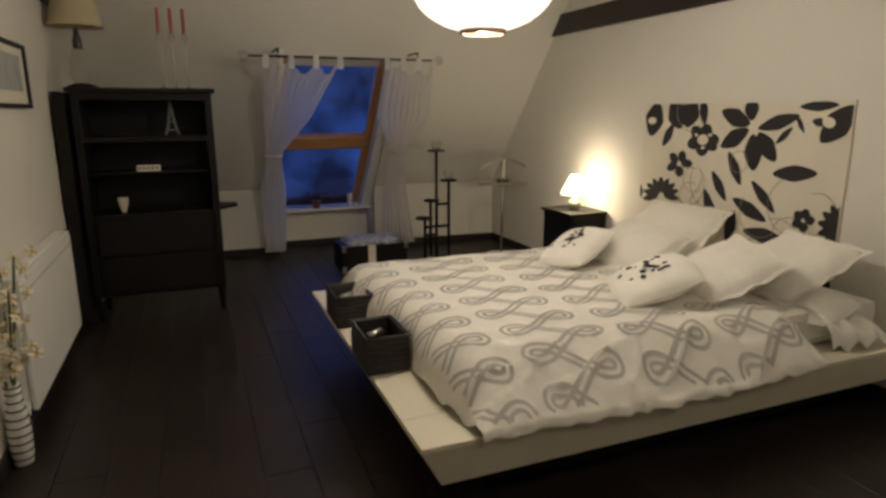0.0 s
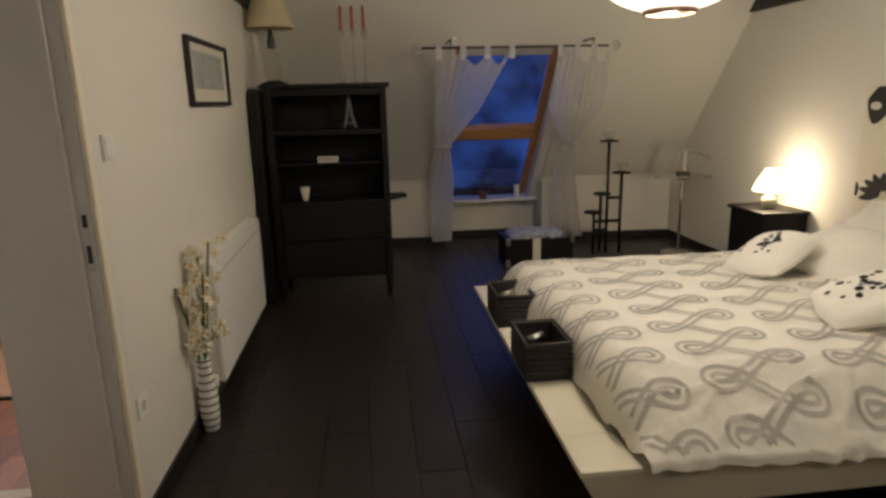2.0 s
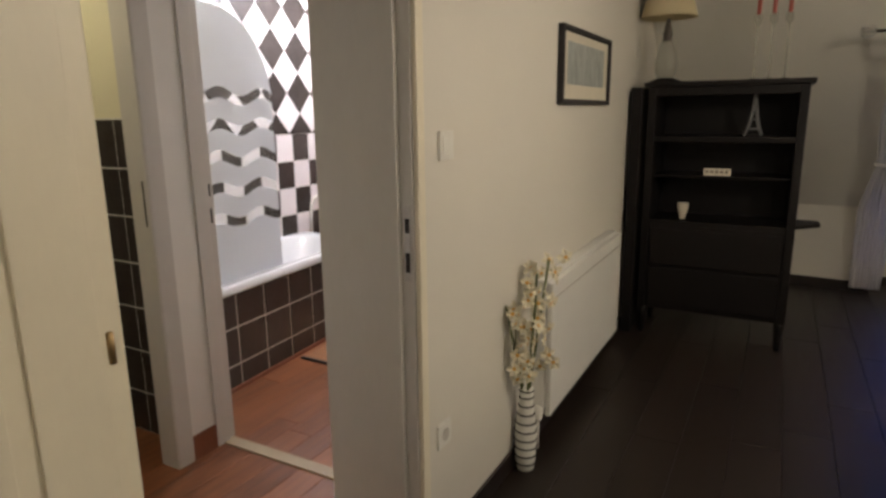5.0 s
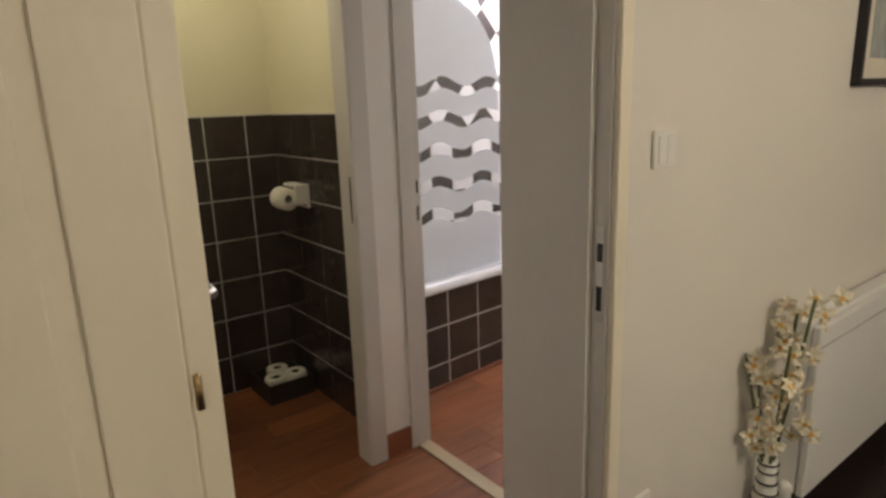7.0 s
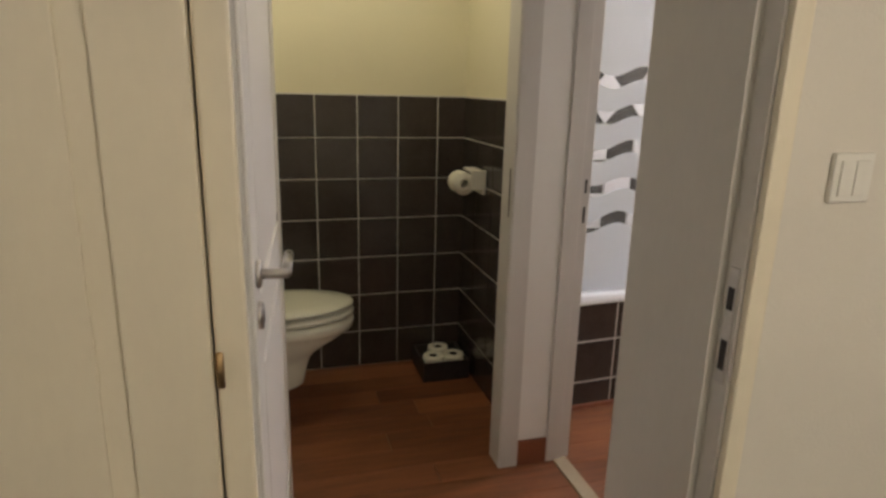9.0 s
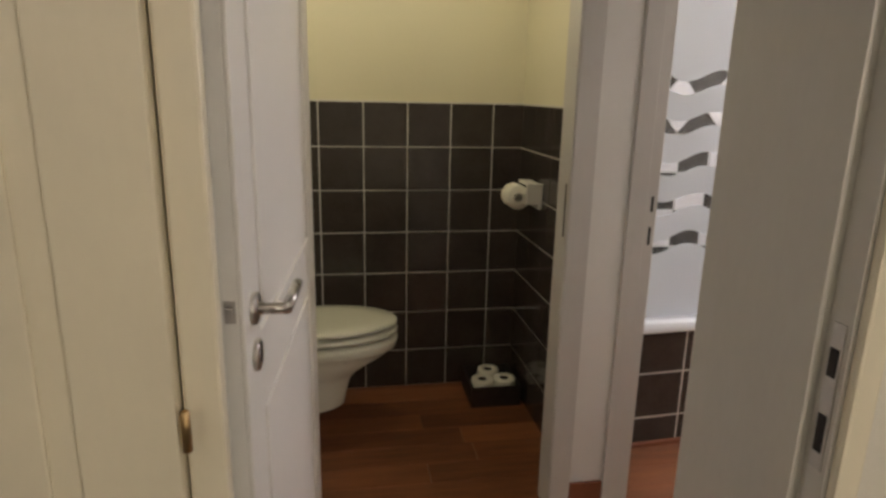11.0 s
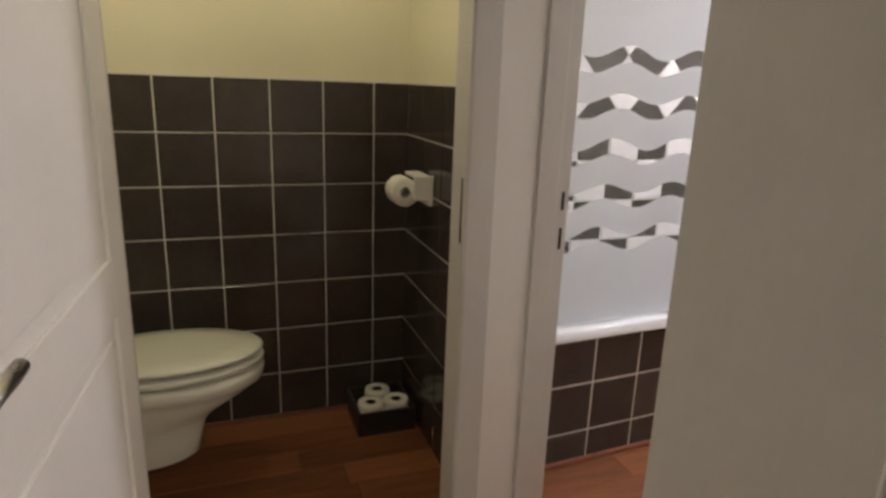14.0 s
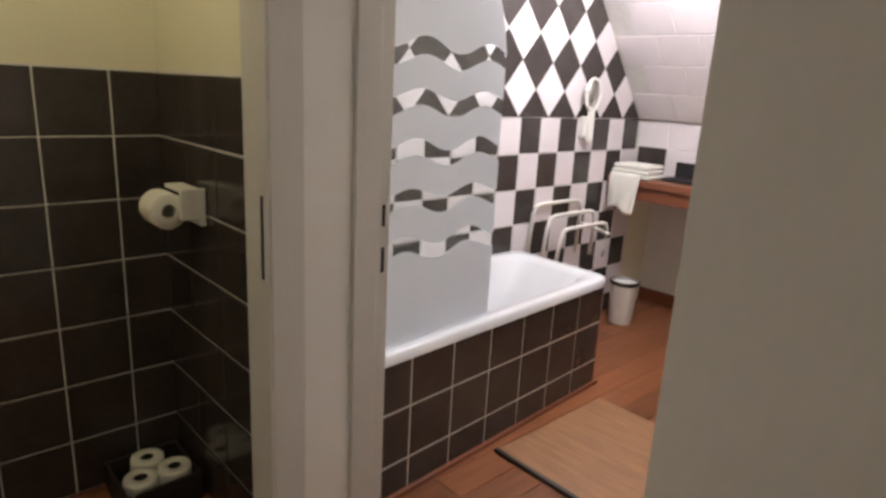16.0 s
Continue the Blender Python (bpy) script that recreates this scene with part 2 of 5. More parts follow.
rv, rf = [], []
for x0, x1, z0, z1 in ((XB - 0.1, NX0, KZ, 2.6), (NX1, XR + 0.1, KZ, 2.6), (NX0, NX1, 1.84, 2.6)):
    k = len(rv)
    rv += roof_piece(x0, x1, z0, z1)
    rf += [tuple(i + k for i in q) for q in CUBE]
setting(mesh("ceiling_slope", rv, rf, CEIL), "cream painted sloping attic ceiling", "ceiling")
setting(box("ceiling", (XB - 0.2, YB - 0.2, ZC), (XR + 0.2, 5.2, ZC + 0.2), CEIL), "flat cream painted ceiling", "ceiling")

# dark beams along the side walls
setting(box("beam", (XR - 0.03, YB, 2.045), (XR - 0.003, 4.98, 2.215), BASE, bevel=0.004), "dark stained beam along the wall top", "beam")
setting(box("beam", (XL + 0.003, 4.2, 2.09), (XL + 0.03, 5.2, 2.25), BASE, bevel=0.004), "dark stained beam along the wall top", "beam")

# baseboards
bb = []
bb.append(((XL, 2.111, 0), (XL + 0.014, 6.3, 0.075)))
bb.append(((XL, YB, 0), (XL + 0.014, 0.36, 0.075)))
bb.append(((XR - 0.014, YB, 0), (XR, 6.15, 0.085)))
bb.append(((NX0, 6.566, 0), (NX1, 6.58, 0.075)))
setting(boxes("baseboard", bb, BASE, bevel=0.003), "dark brown skirting board", "baseboard")
for x0, x1 in ((XL, NX0), (NX1, XR)):
    v = [(x0, knee(x0) - 0.014, 0), (x1, knee(x1) - 0.014, 0), (x1, knee(x1), 0), (x0, knee(x0), 0)]
    v += [(a, b, 0.08) for a, b, _ in v]
    setting(mesh("baseboard", v, CUBE, BASE, bevel=0.003), "dark brown skirting board under the knee wall", "baseboard")

# bedroom doorway: lining with its rebate, architrave and strike plate
XS = -0.83                        # the lining's door stop
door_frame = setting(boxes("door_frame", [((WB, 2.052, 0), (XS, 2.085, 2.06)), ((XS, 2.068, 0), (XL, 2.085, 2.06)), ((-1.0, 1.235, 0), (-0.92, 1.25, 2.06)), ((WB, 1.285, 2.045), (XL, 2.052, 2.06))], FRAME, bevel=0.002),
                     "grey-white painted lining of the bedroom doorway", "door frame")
setting(boxes("trim", [((-0.92, 1.2355, 0), (-0.89, 1.283, 2.06)), ((XL, 2.0725, 0), (XL + 0.016, 2.110, 2.12)), ((XL, 1.285, 2.055), (XL + 0.016, 2.0725, 2.12))], CREAM, bevel=0.005),
        "cream painted architrave round the doorway", "trim")
boxes("strike_plate", [((XL - 0.03, 2.0655, 0.95), (XL - 0.008, 2.0685, 1.16))], STEEL, door_frame, bevel=0.0008)
boxes("latch_hole", [((XL - 0.026, 2.0643, 1.085), (XL - 0.012, 2.0657, 1.125)), ((XL - 0.026, 2.0643, 0.975), (XL - 0.012, 2.0657, 1.03))], INK, door_frame)


def panel_door(name, width, height, m, label, thick=0.04, mid=0.98):
    """A moulded two-panel leaf: it stands on z 0 with its hinge edge at x 0, and reaches along +x."""
    leaf = thing(name, (0, 0, 0), label, "door")
    st, rail = 0.115, 0.13
    boxes("leaf", [((0, 0.008, 0), (width, thick - 0.008, height))], m, leaf, bevel=0.001)
    frame_bits = []
    for y0, y1 in ((0, 0.008), (thick - 0.008, thick)):
        frame_bits += [((0, y0, 0), (st, y1, height)), ((width - st, y0, 0), (width, y1, height)), ((st, y0, 0), (width - st, y1, 0.2)),
                       ((st, y0, height - rail), (width - st, y1, height)), ((st, y0, mid - 0.06), (width - st, y1, mid + 0.06))]
        for z0, z1 in ((0.2, mid - 0.06), (mid + 0.06, height - rail)):
            a, b = (0.002, 0.008) if y0 == 0 else (thick - 0.008, thick - 0.002)
            frame_bits.append(((st + 0.035, a, z0 + 0.035), (width - st - 0.035, b, z1 - 0.035)))
    boxes("panel", frame_bits, m, leaf, bevel=0.003)
    return leaf


def lever(door, x, z, y, out, m=STEEL):
    """A lever handle with its round rose, and the key rose under it."""
    for dz, name in ((0, "rose"), (-0.078, "key_rose")):
        ob = lathe(name, [(0.026, 0), (0.026, 0.006), (0.022, 0.009)], (0, 0, 0), m, door)
        ob.matrix_basis = pose(x, y, z + dz, -90 * out, 0, 0)
    tube("handle", [[(x, y, z), (x, y + out * 0.055, z)], [(x, y + out * 0.052, z), (x - 0.125, y + out * 0.052, z + 0.002)]], 0.0095, m, door, 10)
    boxes("keyhole", [((x - 0.004, y + out * 0.0085 - 0.001, z - 0.09), (x + 0.004, y + out * 0.0085 + 0.001, z - 0.068))], INK, door)


bed_door = panel_door("bedroom_door", 0.82, 2.03, CREAM, "cream painted panel door, folded open against the wall", mid=0.60)
bed_door.matrix_basis = pose(-0.911, 1.232, 0.006, 0, 0, -90)
for z in (0.25, 1.03, 1.85):
    part(lathe("hinge", [(0.003, -0.028), (0.006, -0.026), (0.006, 0.026), (0.003, 0.028)], (-0.866, 1.243, z + 0.005), BRASS, None, 12), bed_door)

# ---- vestibule, toilet, bathroom: walls ----
YT = 2.295                        # wall between toilet and bathroom, toilet face
YD = 2.40                         # bathroom doorway, front face
setting(boxes("wall_toilet_front", [((XT - 0.08, 0.9, 0), (XT, 1.33, 2.9)), ((XT - 0.08, 2.143, 0), (XT, YD, 2.9)), ((XT - 0.08, 1.33, 2.06), (XT, 2.135, 2.9))], WHITE),
        "white painted partition in front of the toilet", "wall")
setting(boxes("wall_bath_south", [((XB, YT, 0), (XT - 0.08, YD + 0.03, 2.9)), ((XT - 0.08, YD, 2.06), (WB, YD + 0.1, 2.9)), ((WB - 0.04, YD, 0), (WB, YD + 0.1, 2.06)), ((XT - 0.08, YD, 0), (XT - 0.04, YD + 0.03, 2.06))], YELLOW),
        "painted partition between toilet and bathroom", "wall")
setting(box("wall_toilet_back", (XB - 0.2, 0.7, 0), (XB, 6.7, 2.9), YELLOW), "yellow painted back wall above the tiles", "wall")
setting(boxes("wall_bath_north", [((XB, 5.55, 0), (WB, 5.7, 0.9)), ((XB, 5.25, 0.88), (WB, 5.7, 1.27))], WHITE), "white knee wall of the bathroom", "wall")
setting(box("wall_toilet_south", (XB, 0.7, 0), (-1.001, 0.9, 2.9), YELLOW), "pale yellow painted wall behind the toilet", "wall")
setting(box("wall_vestibule", (XT, 0.9, 0), (-1.001, 1.16, 2.9), WALL), "plain wall behind the open toilet door", "wall")

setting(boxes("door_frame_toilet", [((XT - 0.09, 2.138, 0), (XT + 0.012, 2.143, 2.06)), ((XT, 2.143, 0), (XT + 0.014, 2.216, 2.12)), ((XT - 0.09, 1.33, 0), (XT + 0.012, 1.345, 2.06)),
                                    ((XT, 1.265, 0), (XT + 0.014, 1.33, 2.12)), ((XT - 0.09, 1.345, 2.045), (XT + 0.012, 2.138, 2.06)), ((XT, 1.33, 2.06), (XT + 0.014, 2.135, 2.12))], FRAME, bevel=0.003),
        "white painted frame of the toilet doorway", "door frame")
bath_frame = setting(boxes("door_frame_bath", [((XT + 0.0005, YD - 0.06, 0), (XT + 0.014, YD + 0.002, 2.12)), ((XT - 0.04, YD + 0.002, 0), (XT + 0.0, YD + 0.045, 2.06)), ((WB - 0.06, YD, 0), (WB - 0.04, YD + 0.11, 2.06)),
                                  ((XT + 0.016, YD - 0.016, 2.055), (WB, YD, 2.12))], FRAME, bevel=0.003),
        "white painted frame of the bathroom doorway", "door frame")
boxes("latch_hole", [((XT - 0.001, YD + 0.022, 1.08), (XT + 0.001, YD + 0.031, 1.13)), ((XT - 0.001, YD + 0.022, 0.97), (XT + 0.001, YD + 0.031, 1.03))], INK, bath_frame)
box("strike_plate", (XT - 0.016, 2.1355, 1.0), (XT - 0.008, 2.1378, 1.17), DARKSTEEL, bath_frame)
setting(box("threshold", (XT + 0.001, YD - 0.03, 0), (WB - 0.06, YD + 0.03, 0.008), mat("threshold_wood", (0.42, 0.34, 0.22), 0.5, vary=0.15), bevel=0.003), "pale wooden threshold strip", "threshold")
setting(boxes("baseboard", [((XT, 2.217, 0), (XT + 0.012, YD - 0.061, 0.105)), ((WB - 0.012, 2.13, 0), (WB, YD, 0.085))], TERRA, bevel=0.003), "red-brown skirting block between the door frames", "baseboard")
setting(boxes("baseboard", [((XB, 5.535, 0), (WB, 5.55, 0.09)), ((WB - 0.014, YD + 0.11, 0), (WB, 6.5, 0.09))], TERRA, bevel=0.003), "red-brown skirting board of the bathroom", "baseboard")

toilet_door = panel_door("toilet_door", 0.915, 2.03, WHITE, "white painted panel door with a steel lever, standing open")
lever(toilet_door, 0.915 - 0.06, 1.10, 0.04, 1)
box("latch_plate", (0.9145, 0.012, 1.098), (0.9165, 0.028, 1.132), STEEL, toilet_door)
box("latch", (0.916, 0.014, 1.106), (0.922, 0.026, 1.124), STEEL, toilet_door, bevel=0.002)
toilet_door.matrix_basis = pose(XT + 0.02, 1.318, 0.006, 0, 0, -4.2)

# ---- the toilet ----
def ellipse_loft(name, rings, m, parent, n=32):
    """Rings of (centre x, centre y, radius x, radius back, radius front, z): an egg-shaped bowl."""
    v, f = [], []
    for cx, cy, rx, rb, rf_, z in rings:
        for k in range(n):
            a = 2 * math.pi * k / n
            s = math.sin(a)
            v.append((cx + rx * math.cos(a), cy + (rf_ if s > 0 else rb) * s, z))
    for i in range(len(rings) - 1):
        for k in range(n):
            j = (k + 1) % n
            f.append((i * n + k, i * n + j, (i + 1) * n + j, (i + 1) * n + k))
    f.append(tuple(range(n))[::-1])
    f.append(tuple((len(rings) - 1) * n + k for k in range(n)))
    return mesh(name, v, f, m, parent, smooth=True)


TX, TY = -2.62, 1.357
wc = thing("toilet", (TX, TY, 0), "white china toilet with a closed lid", "toilet")
part(ellipse_loft("bowl", [(TX, TY - 0.12, 0.085, 0.25, 0.185, 0.125), (TX, TY - 0.12, 0.102, 0.26, 0.205, 0.14), (TX, TY - 0.12, 0.106, 0.27, 0.217, 0.20), (TX, TY - 0.11, 0.110, 0.28, 0.222, 0.25), (TX, TY - 0.08, 0.130, 0.29, 0.222, 0.285),
                           (TX, TY - 0.04, 0.150, 0.30, 0.235, 0.32), (TX, TY - 0.01, 0.168, 0.31, 0.275, 0.36), (TX, TY, 0.172, 0.32, 0.292, 0.383), (TX, TY, 0.182, 0.32, 0.306, 0.388), (TX, TY, 0.186, 0.32, 0.314, 0.42),
                           (TX, TY, 0.180, 0.31, 0.309, 0.432), (TX, TY, 0.160, 0.30, 0.29, 0.434)], CHINA, None), wc)
part(ellipse_loft("seat", [(TX, TY, 0.150, 0.265, 0.282, 0.446), (TX, TY, 0.178, 0.28, 0.308, 0.447), (TX, TY, 0.183, 0.285, 0.313, 0.452), (TX, TY, 0.183, 0.285, 0.313, 0.462), (TX, TY, 0.178, 0.28, 0.308, 0.467), (TX, TY, 0.150, 0.265, 0.282, 0.468)], CHINA, None), wc)
part(ellipse_loft("lid", [(TX, TY, 0.150, 0.265, 0.28, 0.481), (TX, TY, 0.174, 0.28, 0.305, 0.482), (TX, TY, 0.182, 0.285, 0.311, 0.487), (TX, TY, 0.182, 0.285, 0.311, 0.494), (TX, TY, 0.172, 0.275, 0.302, 0.501), (TX, TY, 0.12, 0.2, 0.21, 0.506), (TX, TY, 0.05, 0.09, 0.09, 0.507)], CHINA, None), wc)
for piece_ in wc.children:
    for v_ in piece_.data.vertices:
        v_.co.z = 0.135 + (v_.co.z - 0.135) * 1.045
part(box("cistern", (TX - 0.2, 0.902, 0.14), (TX + 0.2, 1.03, 0.95), CHINA, bevel=0.02), wc)


# near-black colour that paints the shade inside a roll's hollow core
CORE_SHADE = mat("roll_core_shade", (0.035, 0.025, 0.018), 0.9)


def roll(at, turn):
    ob = lathe("toilet_roll", [(0.021, 0.0), (0.052, 0.0), (0.054, 0.01), (0.054, 0.09), (0.052, 0.1), (0.021, 0.1), (0.020, 0.05), (0.021, 0.0)], (0, 0, 0), PAPER, None, 28, closed=False)
    # shallow dark cup in the hole, in place of the shade there
    lathe("core_shade", [(0.0, 0.074), (0.0203, 0.074), (0.0203, 0.098)], (0, 0, 0), CORE_SHADE, ob, 20, closed=False)
    ob.matrix_basis = pose(*at) @ turn
    return tagged(ob, "white toilet paper roll standing in a small box", "toilet roll", "spare toilet rolls")


BXC, BYC = -2.86, 2.15
paper_box = thing("storage_box", (BXC, BYC, 0), "small dark wicker box holding toilet rolls", "box")
part(boxes("side", [((BXC - 0.125, BYC - 0.12, 0.0), (BXC + 0.125, BYC + 0.12, 0.012)), ((BXC - 0.125, BYC - 0.12, 0.012), (BXC - 0.113, BYC + 0.12, 0.10)), ((BXC + 0.113, BYC - 0.12, 0.012), (BXC + 0.125, BYC + 0.12, 0.10)),
                    ((BXC - 0.113, BYC - 0.12, 0.012), (BXC + 0.113, BYC - 0.108, 0.10)), ((BXC - 0.113, BYC + 0.108, 0.012), (BXC + 0.113, BYC + 0.12, 0.10))], CRATE, bevel=0.003), paper_box)
for dx, dy in ((-0.055, 0.0), (0.05, -0.053), (0.05, 0.054)):
    roll((BXC + dx, BYC + dy, 0.0125), Matrix())
holder = thing("paper_holder", (-2.78, YT, 1.0), "white paper holder with a roll on the tiled wall", "paper holder")
HZ, HX = 1.015, -2.70
part(box("bracket", (HX - 0.065, YT - 0.03, HZ - 0.05), (HX + 0.065, YT - 0.012, HZ + 0.05), PLASTIC, bevel=0.006), holder)
part(box("cover", (HX - 0.06, YT - 0.085, HZ + 0.052), (HX + 0.055, YT - 0.03, HZ + 0.064), PLASTIC, bevel=0.004), holder)
part(box("arm", (HX + 0.052, YT - 0.085, HZ - 0.028), (HX + 0.066, YT - 0.012, HZ + 0.062), PLASTIC, bevel=0.005), holder)
r_ = lathe("roll", [(0.02, 0), (0.05, 0), (0.052, 0.006), (0.052, 0.094), (0.05, 0.1), (0.02, 0.1), (0.02, 0)], (0, 0, 0), PAPER, None, 28, closed=False)
r_.matrix_basis = pose(HX + 0.05, YT - 0.112, HZ, 0, -90, 0)
part(r_, holder)
bulb_holder = thing("ceiling_lamp", (-2.35, 1.62, 2.3), "small round ceiling lamp of the toilet", "lamp")
part(lathe("shade", [(0.02, 0.12), (0.09, 0.115), (0.10, 0.09), (0.095, 0.085)], (-2.35, 1.62, 2.3), PLASTIC, closed=False), bulb_holder)

# ---- the bath ----
TF = -2.34                        # front of the bath
TY0, TY1, TZ = YD + 0.05, 4.115, 0.562
LEAN = -0.066                     # the bath stands slightly out of square


def bath_lean(x, y):
    """How far the bath's front has drawn back at y."""
    return x + LEAN * (y - 2.85) * min(max((x - XB) / (TF - XB), 0), 1.05)


def lean_mesh(ob):
    for v in ob.data.vertices:
        v.co.x = bath_lean(v.co.x, v.co.y)
    return ob


bath = thing("bathtub", (-2.68, 3.3, 0), "white enamel bathtub behind a dark tiled front", "bathtub")
xo, xi = XB + 0.012, TF + 0.022
bv, bf, n = [], [], 40


def super_ring(cx, cy, rx, ry, z, p):
    out = []
    for k in range(n):
        a = 2 * math.pi * (k + 0.5) / n
        c, s = math.cos(a), math.sin(a)
        out.append((cx + rx * math.copysign(abs(c) ** p, c), cy + ry * math.copysign(abs(s) ** p, s), z))
    return out


cx, cy, rx, ry = (xo + xi) / 2, (TY0 + TY1) / 2 + 0.01, (xi - xo) / 2, (TY1 - TY0) / 2 + 0.005
for a in (super_ring(cx, cy, rx, ry, TZ - 0.04, 0.12), super_ring(cx, cy, rx, ry, TZ - 0.008, 0.12), super_ring(cx, cy, rx - 0.012, ry - 0.012, TZ, 0.12), super_ring(cx, cy, rx - 0.06, ry - 0.07, TZ, 0.3),
          super_ring(cx, cy, rx - 0.075, ry - 0.09, TZ - 0.02, 0.35), super_ring(cx, cy - 0.04, rx - 0.12, ry - 0.20, TZ - 0.25, 0.45), super_ring(cx, cy - 0.06, rx - 0.17, ry - 0.3, TZ - 0.36, 0.5), super_ring(cx, cy - 0.06, 0.05, 0.2, TZ - 0.37, 0.6)):
    bv += a
for i in range(7):
    for k in range(n):
        j = (k + 1) % n
        bf.append((i * n + k, i * n + j, (i + 1) * n + j, (i + 1) * n + k))
bf.append(tuple(7 * n + k for k in range(n)))
part(lean_mesh(mesh("tub", bv, bf, ENAMEL, None, smooth=True)), bath)
part(lean_mesh(boxes("apron", [((TF - 0.05, TY0, 0), (TF - 0.006, TY1 - 0.006, TZ - 0.042)), ((XB, TY1 - 0.05, 0), (TF - 0.051, TY1 - 0.006, TZ - 0.042))], GROUT)), bath)
part(lean_mesh(box("skirting", (TF, TY0, 0.0), (TF + 0.018, TY1 + 0.01, 0.02), TERRA, bevel=0.004)), bath)

# glass screen with wavy bands
SX = TF - 0.035
screen = thing("bath_screen", (SX, 2.85, TZ), "frosted glass bath screen with clear wavy bands", "shower screen")
S0, S1 = YD + 0.075, 3.255


def wave(y, k):
    return 0.020 * math.sin((y - 2.5) * 2 * math.pi / 0.30 + k * 0.35)


BANDS = (1.495, 1.345, 1.19, 1.035, 0.88)
cols = [S0 + (S1 - S0) * i / 48 for i in range(49)]


def screen_top(y):
    return 1.92 if y < 2.86 else 1.92 - 0.46 * (1 - math.sqrt(max(0, 1 - ((y - 2.86) / (S1 - 2.86 + 0.002)) ** 2)))


def ribbon(name, low, high, m, x, keep=lambda y: True, thick=0.006):
    v, f = [], []
    for y in cols:
        for xx in (x, x + thick):
            v += [(xx, y, low(y)), (xx, y, high(y))]
    for i in range(len(cols) - 1):
        if keep((cols[i] + cols[i + 1]) / 2):
            a, b = 4 * i, 4 * i + 4
            f += [(a, a + 1, b + 1, b), (a + 2, b + 2, b + 3, a + 3), (a + 1, a + 3, b + 3, b + 1), (a, b, b + 2, a + 2)]
    return part(lean_mesh(mesh(name, v, f, m)), screen)


edges = [lambda y: TZ + 0.004] + [None] * 10
lows = [lambda y, z=z, k=k: z - 0.026 + wave(y, k) for k, z in enumerate(BANDS)]
highs = [lambda y, z=z, k=k: z + 0.026 + wave(y, k) * (0.9 if k % 2 else 1.1) for k, z in enumerate(BANDS)]
ribbon("frosted_pane", highs[0], screen_top, FROSTED, SX)
for k in range(4):
    ribbon("frosted_pane", highs[k + 1], lows[k], FROSTED, SX)
ribbon("frosted_pane", lambda y: TZ + 0.004, lows[4], FROSTED, SX)
for k in range(5):
    ribbon("clear_pane", lows[k], highs[k], SCREENCLEAR, SX)
part(lean_mesh(box("wall_rail", (SX - 0.006, S0 - 0.02, TZ), (SX + 0.012, S0, 1.93), STEEL, bevel=0.002)), screen)

# washstand under the slope, towel, bin, mirror and rack
counter = thing("wash_counter", (-2.3, 5.2, 0.85), "red-brown wooden counter under the tiled slope", "counter")
part(box("top", (XB + 0.01, 4.93, 0.88), (WB - 0.01, 5.25, 0.925), TERRA, bevel=0.008), counter)
part(box("apron", (XB + 0.01, 4.95, 0.80), (WB - 0.01, 4.98, 0.88), TERRA, bevel=0.004), counter)


def towel(at, w, d, folds, drop):
    base = thing("towel", at, "folded white towel lying over the counter edge", "towel")
    for i in range(folds):
        part(box("fold", (at[0] - w / 2 + 0.01 * i, at[1], at[2] + 0.028 * i), (at[0] + w / 2 - 0.008 * i, at[1] + d, at[2] + 0.028 * i + 0.027), PAPER, bevel=0.012), base)
    hv = []
    for layer in (0.0, 0.012):
        for k in range(13):
            for i in range(17):
                u, q = i / 16, k / 12
                sag = 0.012 * math.sin(u * 15 + 2 * q) * q + 0.02 * noise.noise(Vector((u * 4, q * 3, 1.7))) * q
                hv.append((at[0] - w / 2 + 0.02 + (w - 0.07) * u * (1 - 0.08 * q), at[1] - 0.008 - layer - 0.012 * math.sin(min(q * 4, 1) * 1.57) + sag * 0.5, at[2] + 0.03 - (drop + 0.03) * q + 0.02 * math.sin(u * 6) * q))
    hf = [(n_ + k * 17 + i, n_ + k * 17 + i + 1, n_ + (k + 1) * 17 + i + 1, n_ + (k + 1) * 17 + i) for n_ in (0, 221) for k in range(12) for i in range(16)]
    hf += [(204 + i, 205 + i, 426 + i, 425 + i) for i in range(16)] + [(k * 17 + e, (k + 1) * 17 + e, 221 + (k + 1) * 17 + e, 221 + k * 17 + e) for k in range(12) for e in (0, 16)] + [(i, i + 1, 222 + i, 221 + i) for i in range(16)]
    part(mesh("hanging_end", hv, hf, PAPER, None, smooth=True), base)
    return base


towel((-2.86, 4.94, 0.926), 0.27, 0.19, 3, 0.2)
tray = thing("tray", (-2.75, 5.75, 0.926), "small black tray behind the towel", "tray")
part(boxes("rim", [((-2.71, 5.05, 0.926), (-2.5, 5.22, 0.94)), ((-2.71, 5.21, 0.94), (-2.5, 5.222, 1.03)), ((-2.512, 5.05, 0.94), (-2.5, 5.21, 1.03))], INK, bevel=0.003), tray)
BX, BY = -2.82, 4.98
bin_ = thing("waste_bin", (BX, BY, 0), "small white waste bin with a dark rim", "bin")
part(lathe("body", [(0.066, 0.0), (0.072, 0.02), (0.086, 0.27), (0.089, 0.28), (0.084, 0.28), (0.068, 0.03)], (BX, BY, 0), PLASTIC, closed=True), bin_)
part(lathe("rim", [(0.087, 0.262), (0.092, 0.27), (0.092, 0.285), (0.085, 0.287), (0.083, 0.27)], (BX, BY, 0), DARKSTEEL, closed=False), bin_)
mirror = thing("hand_mirror", (XB, 4.62, 1.25), "white swing-arm wall mirror with a round glass", "mirror")
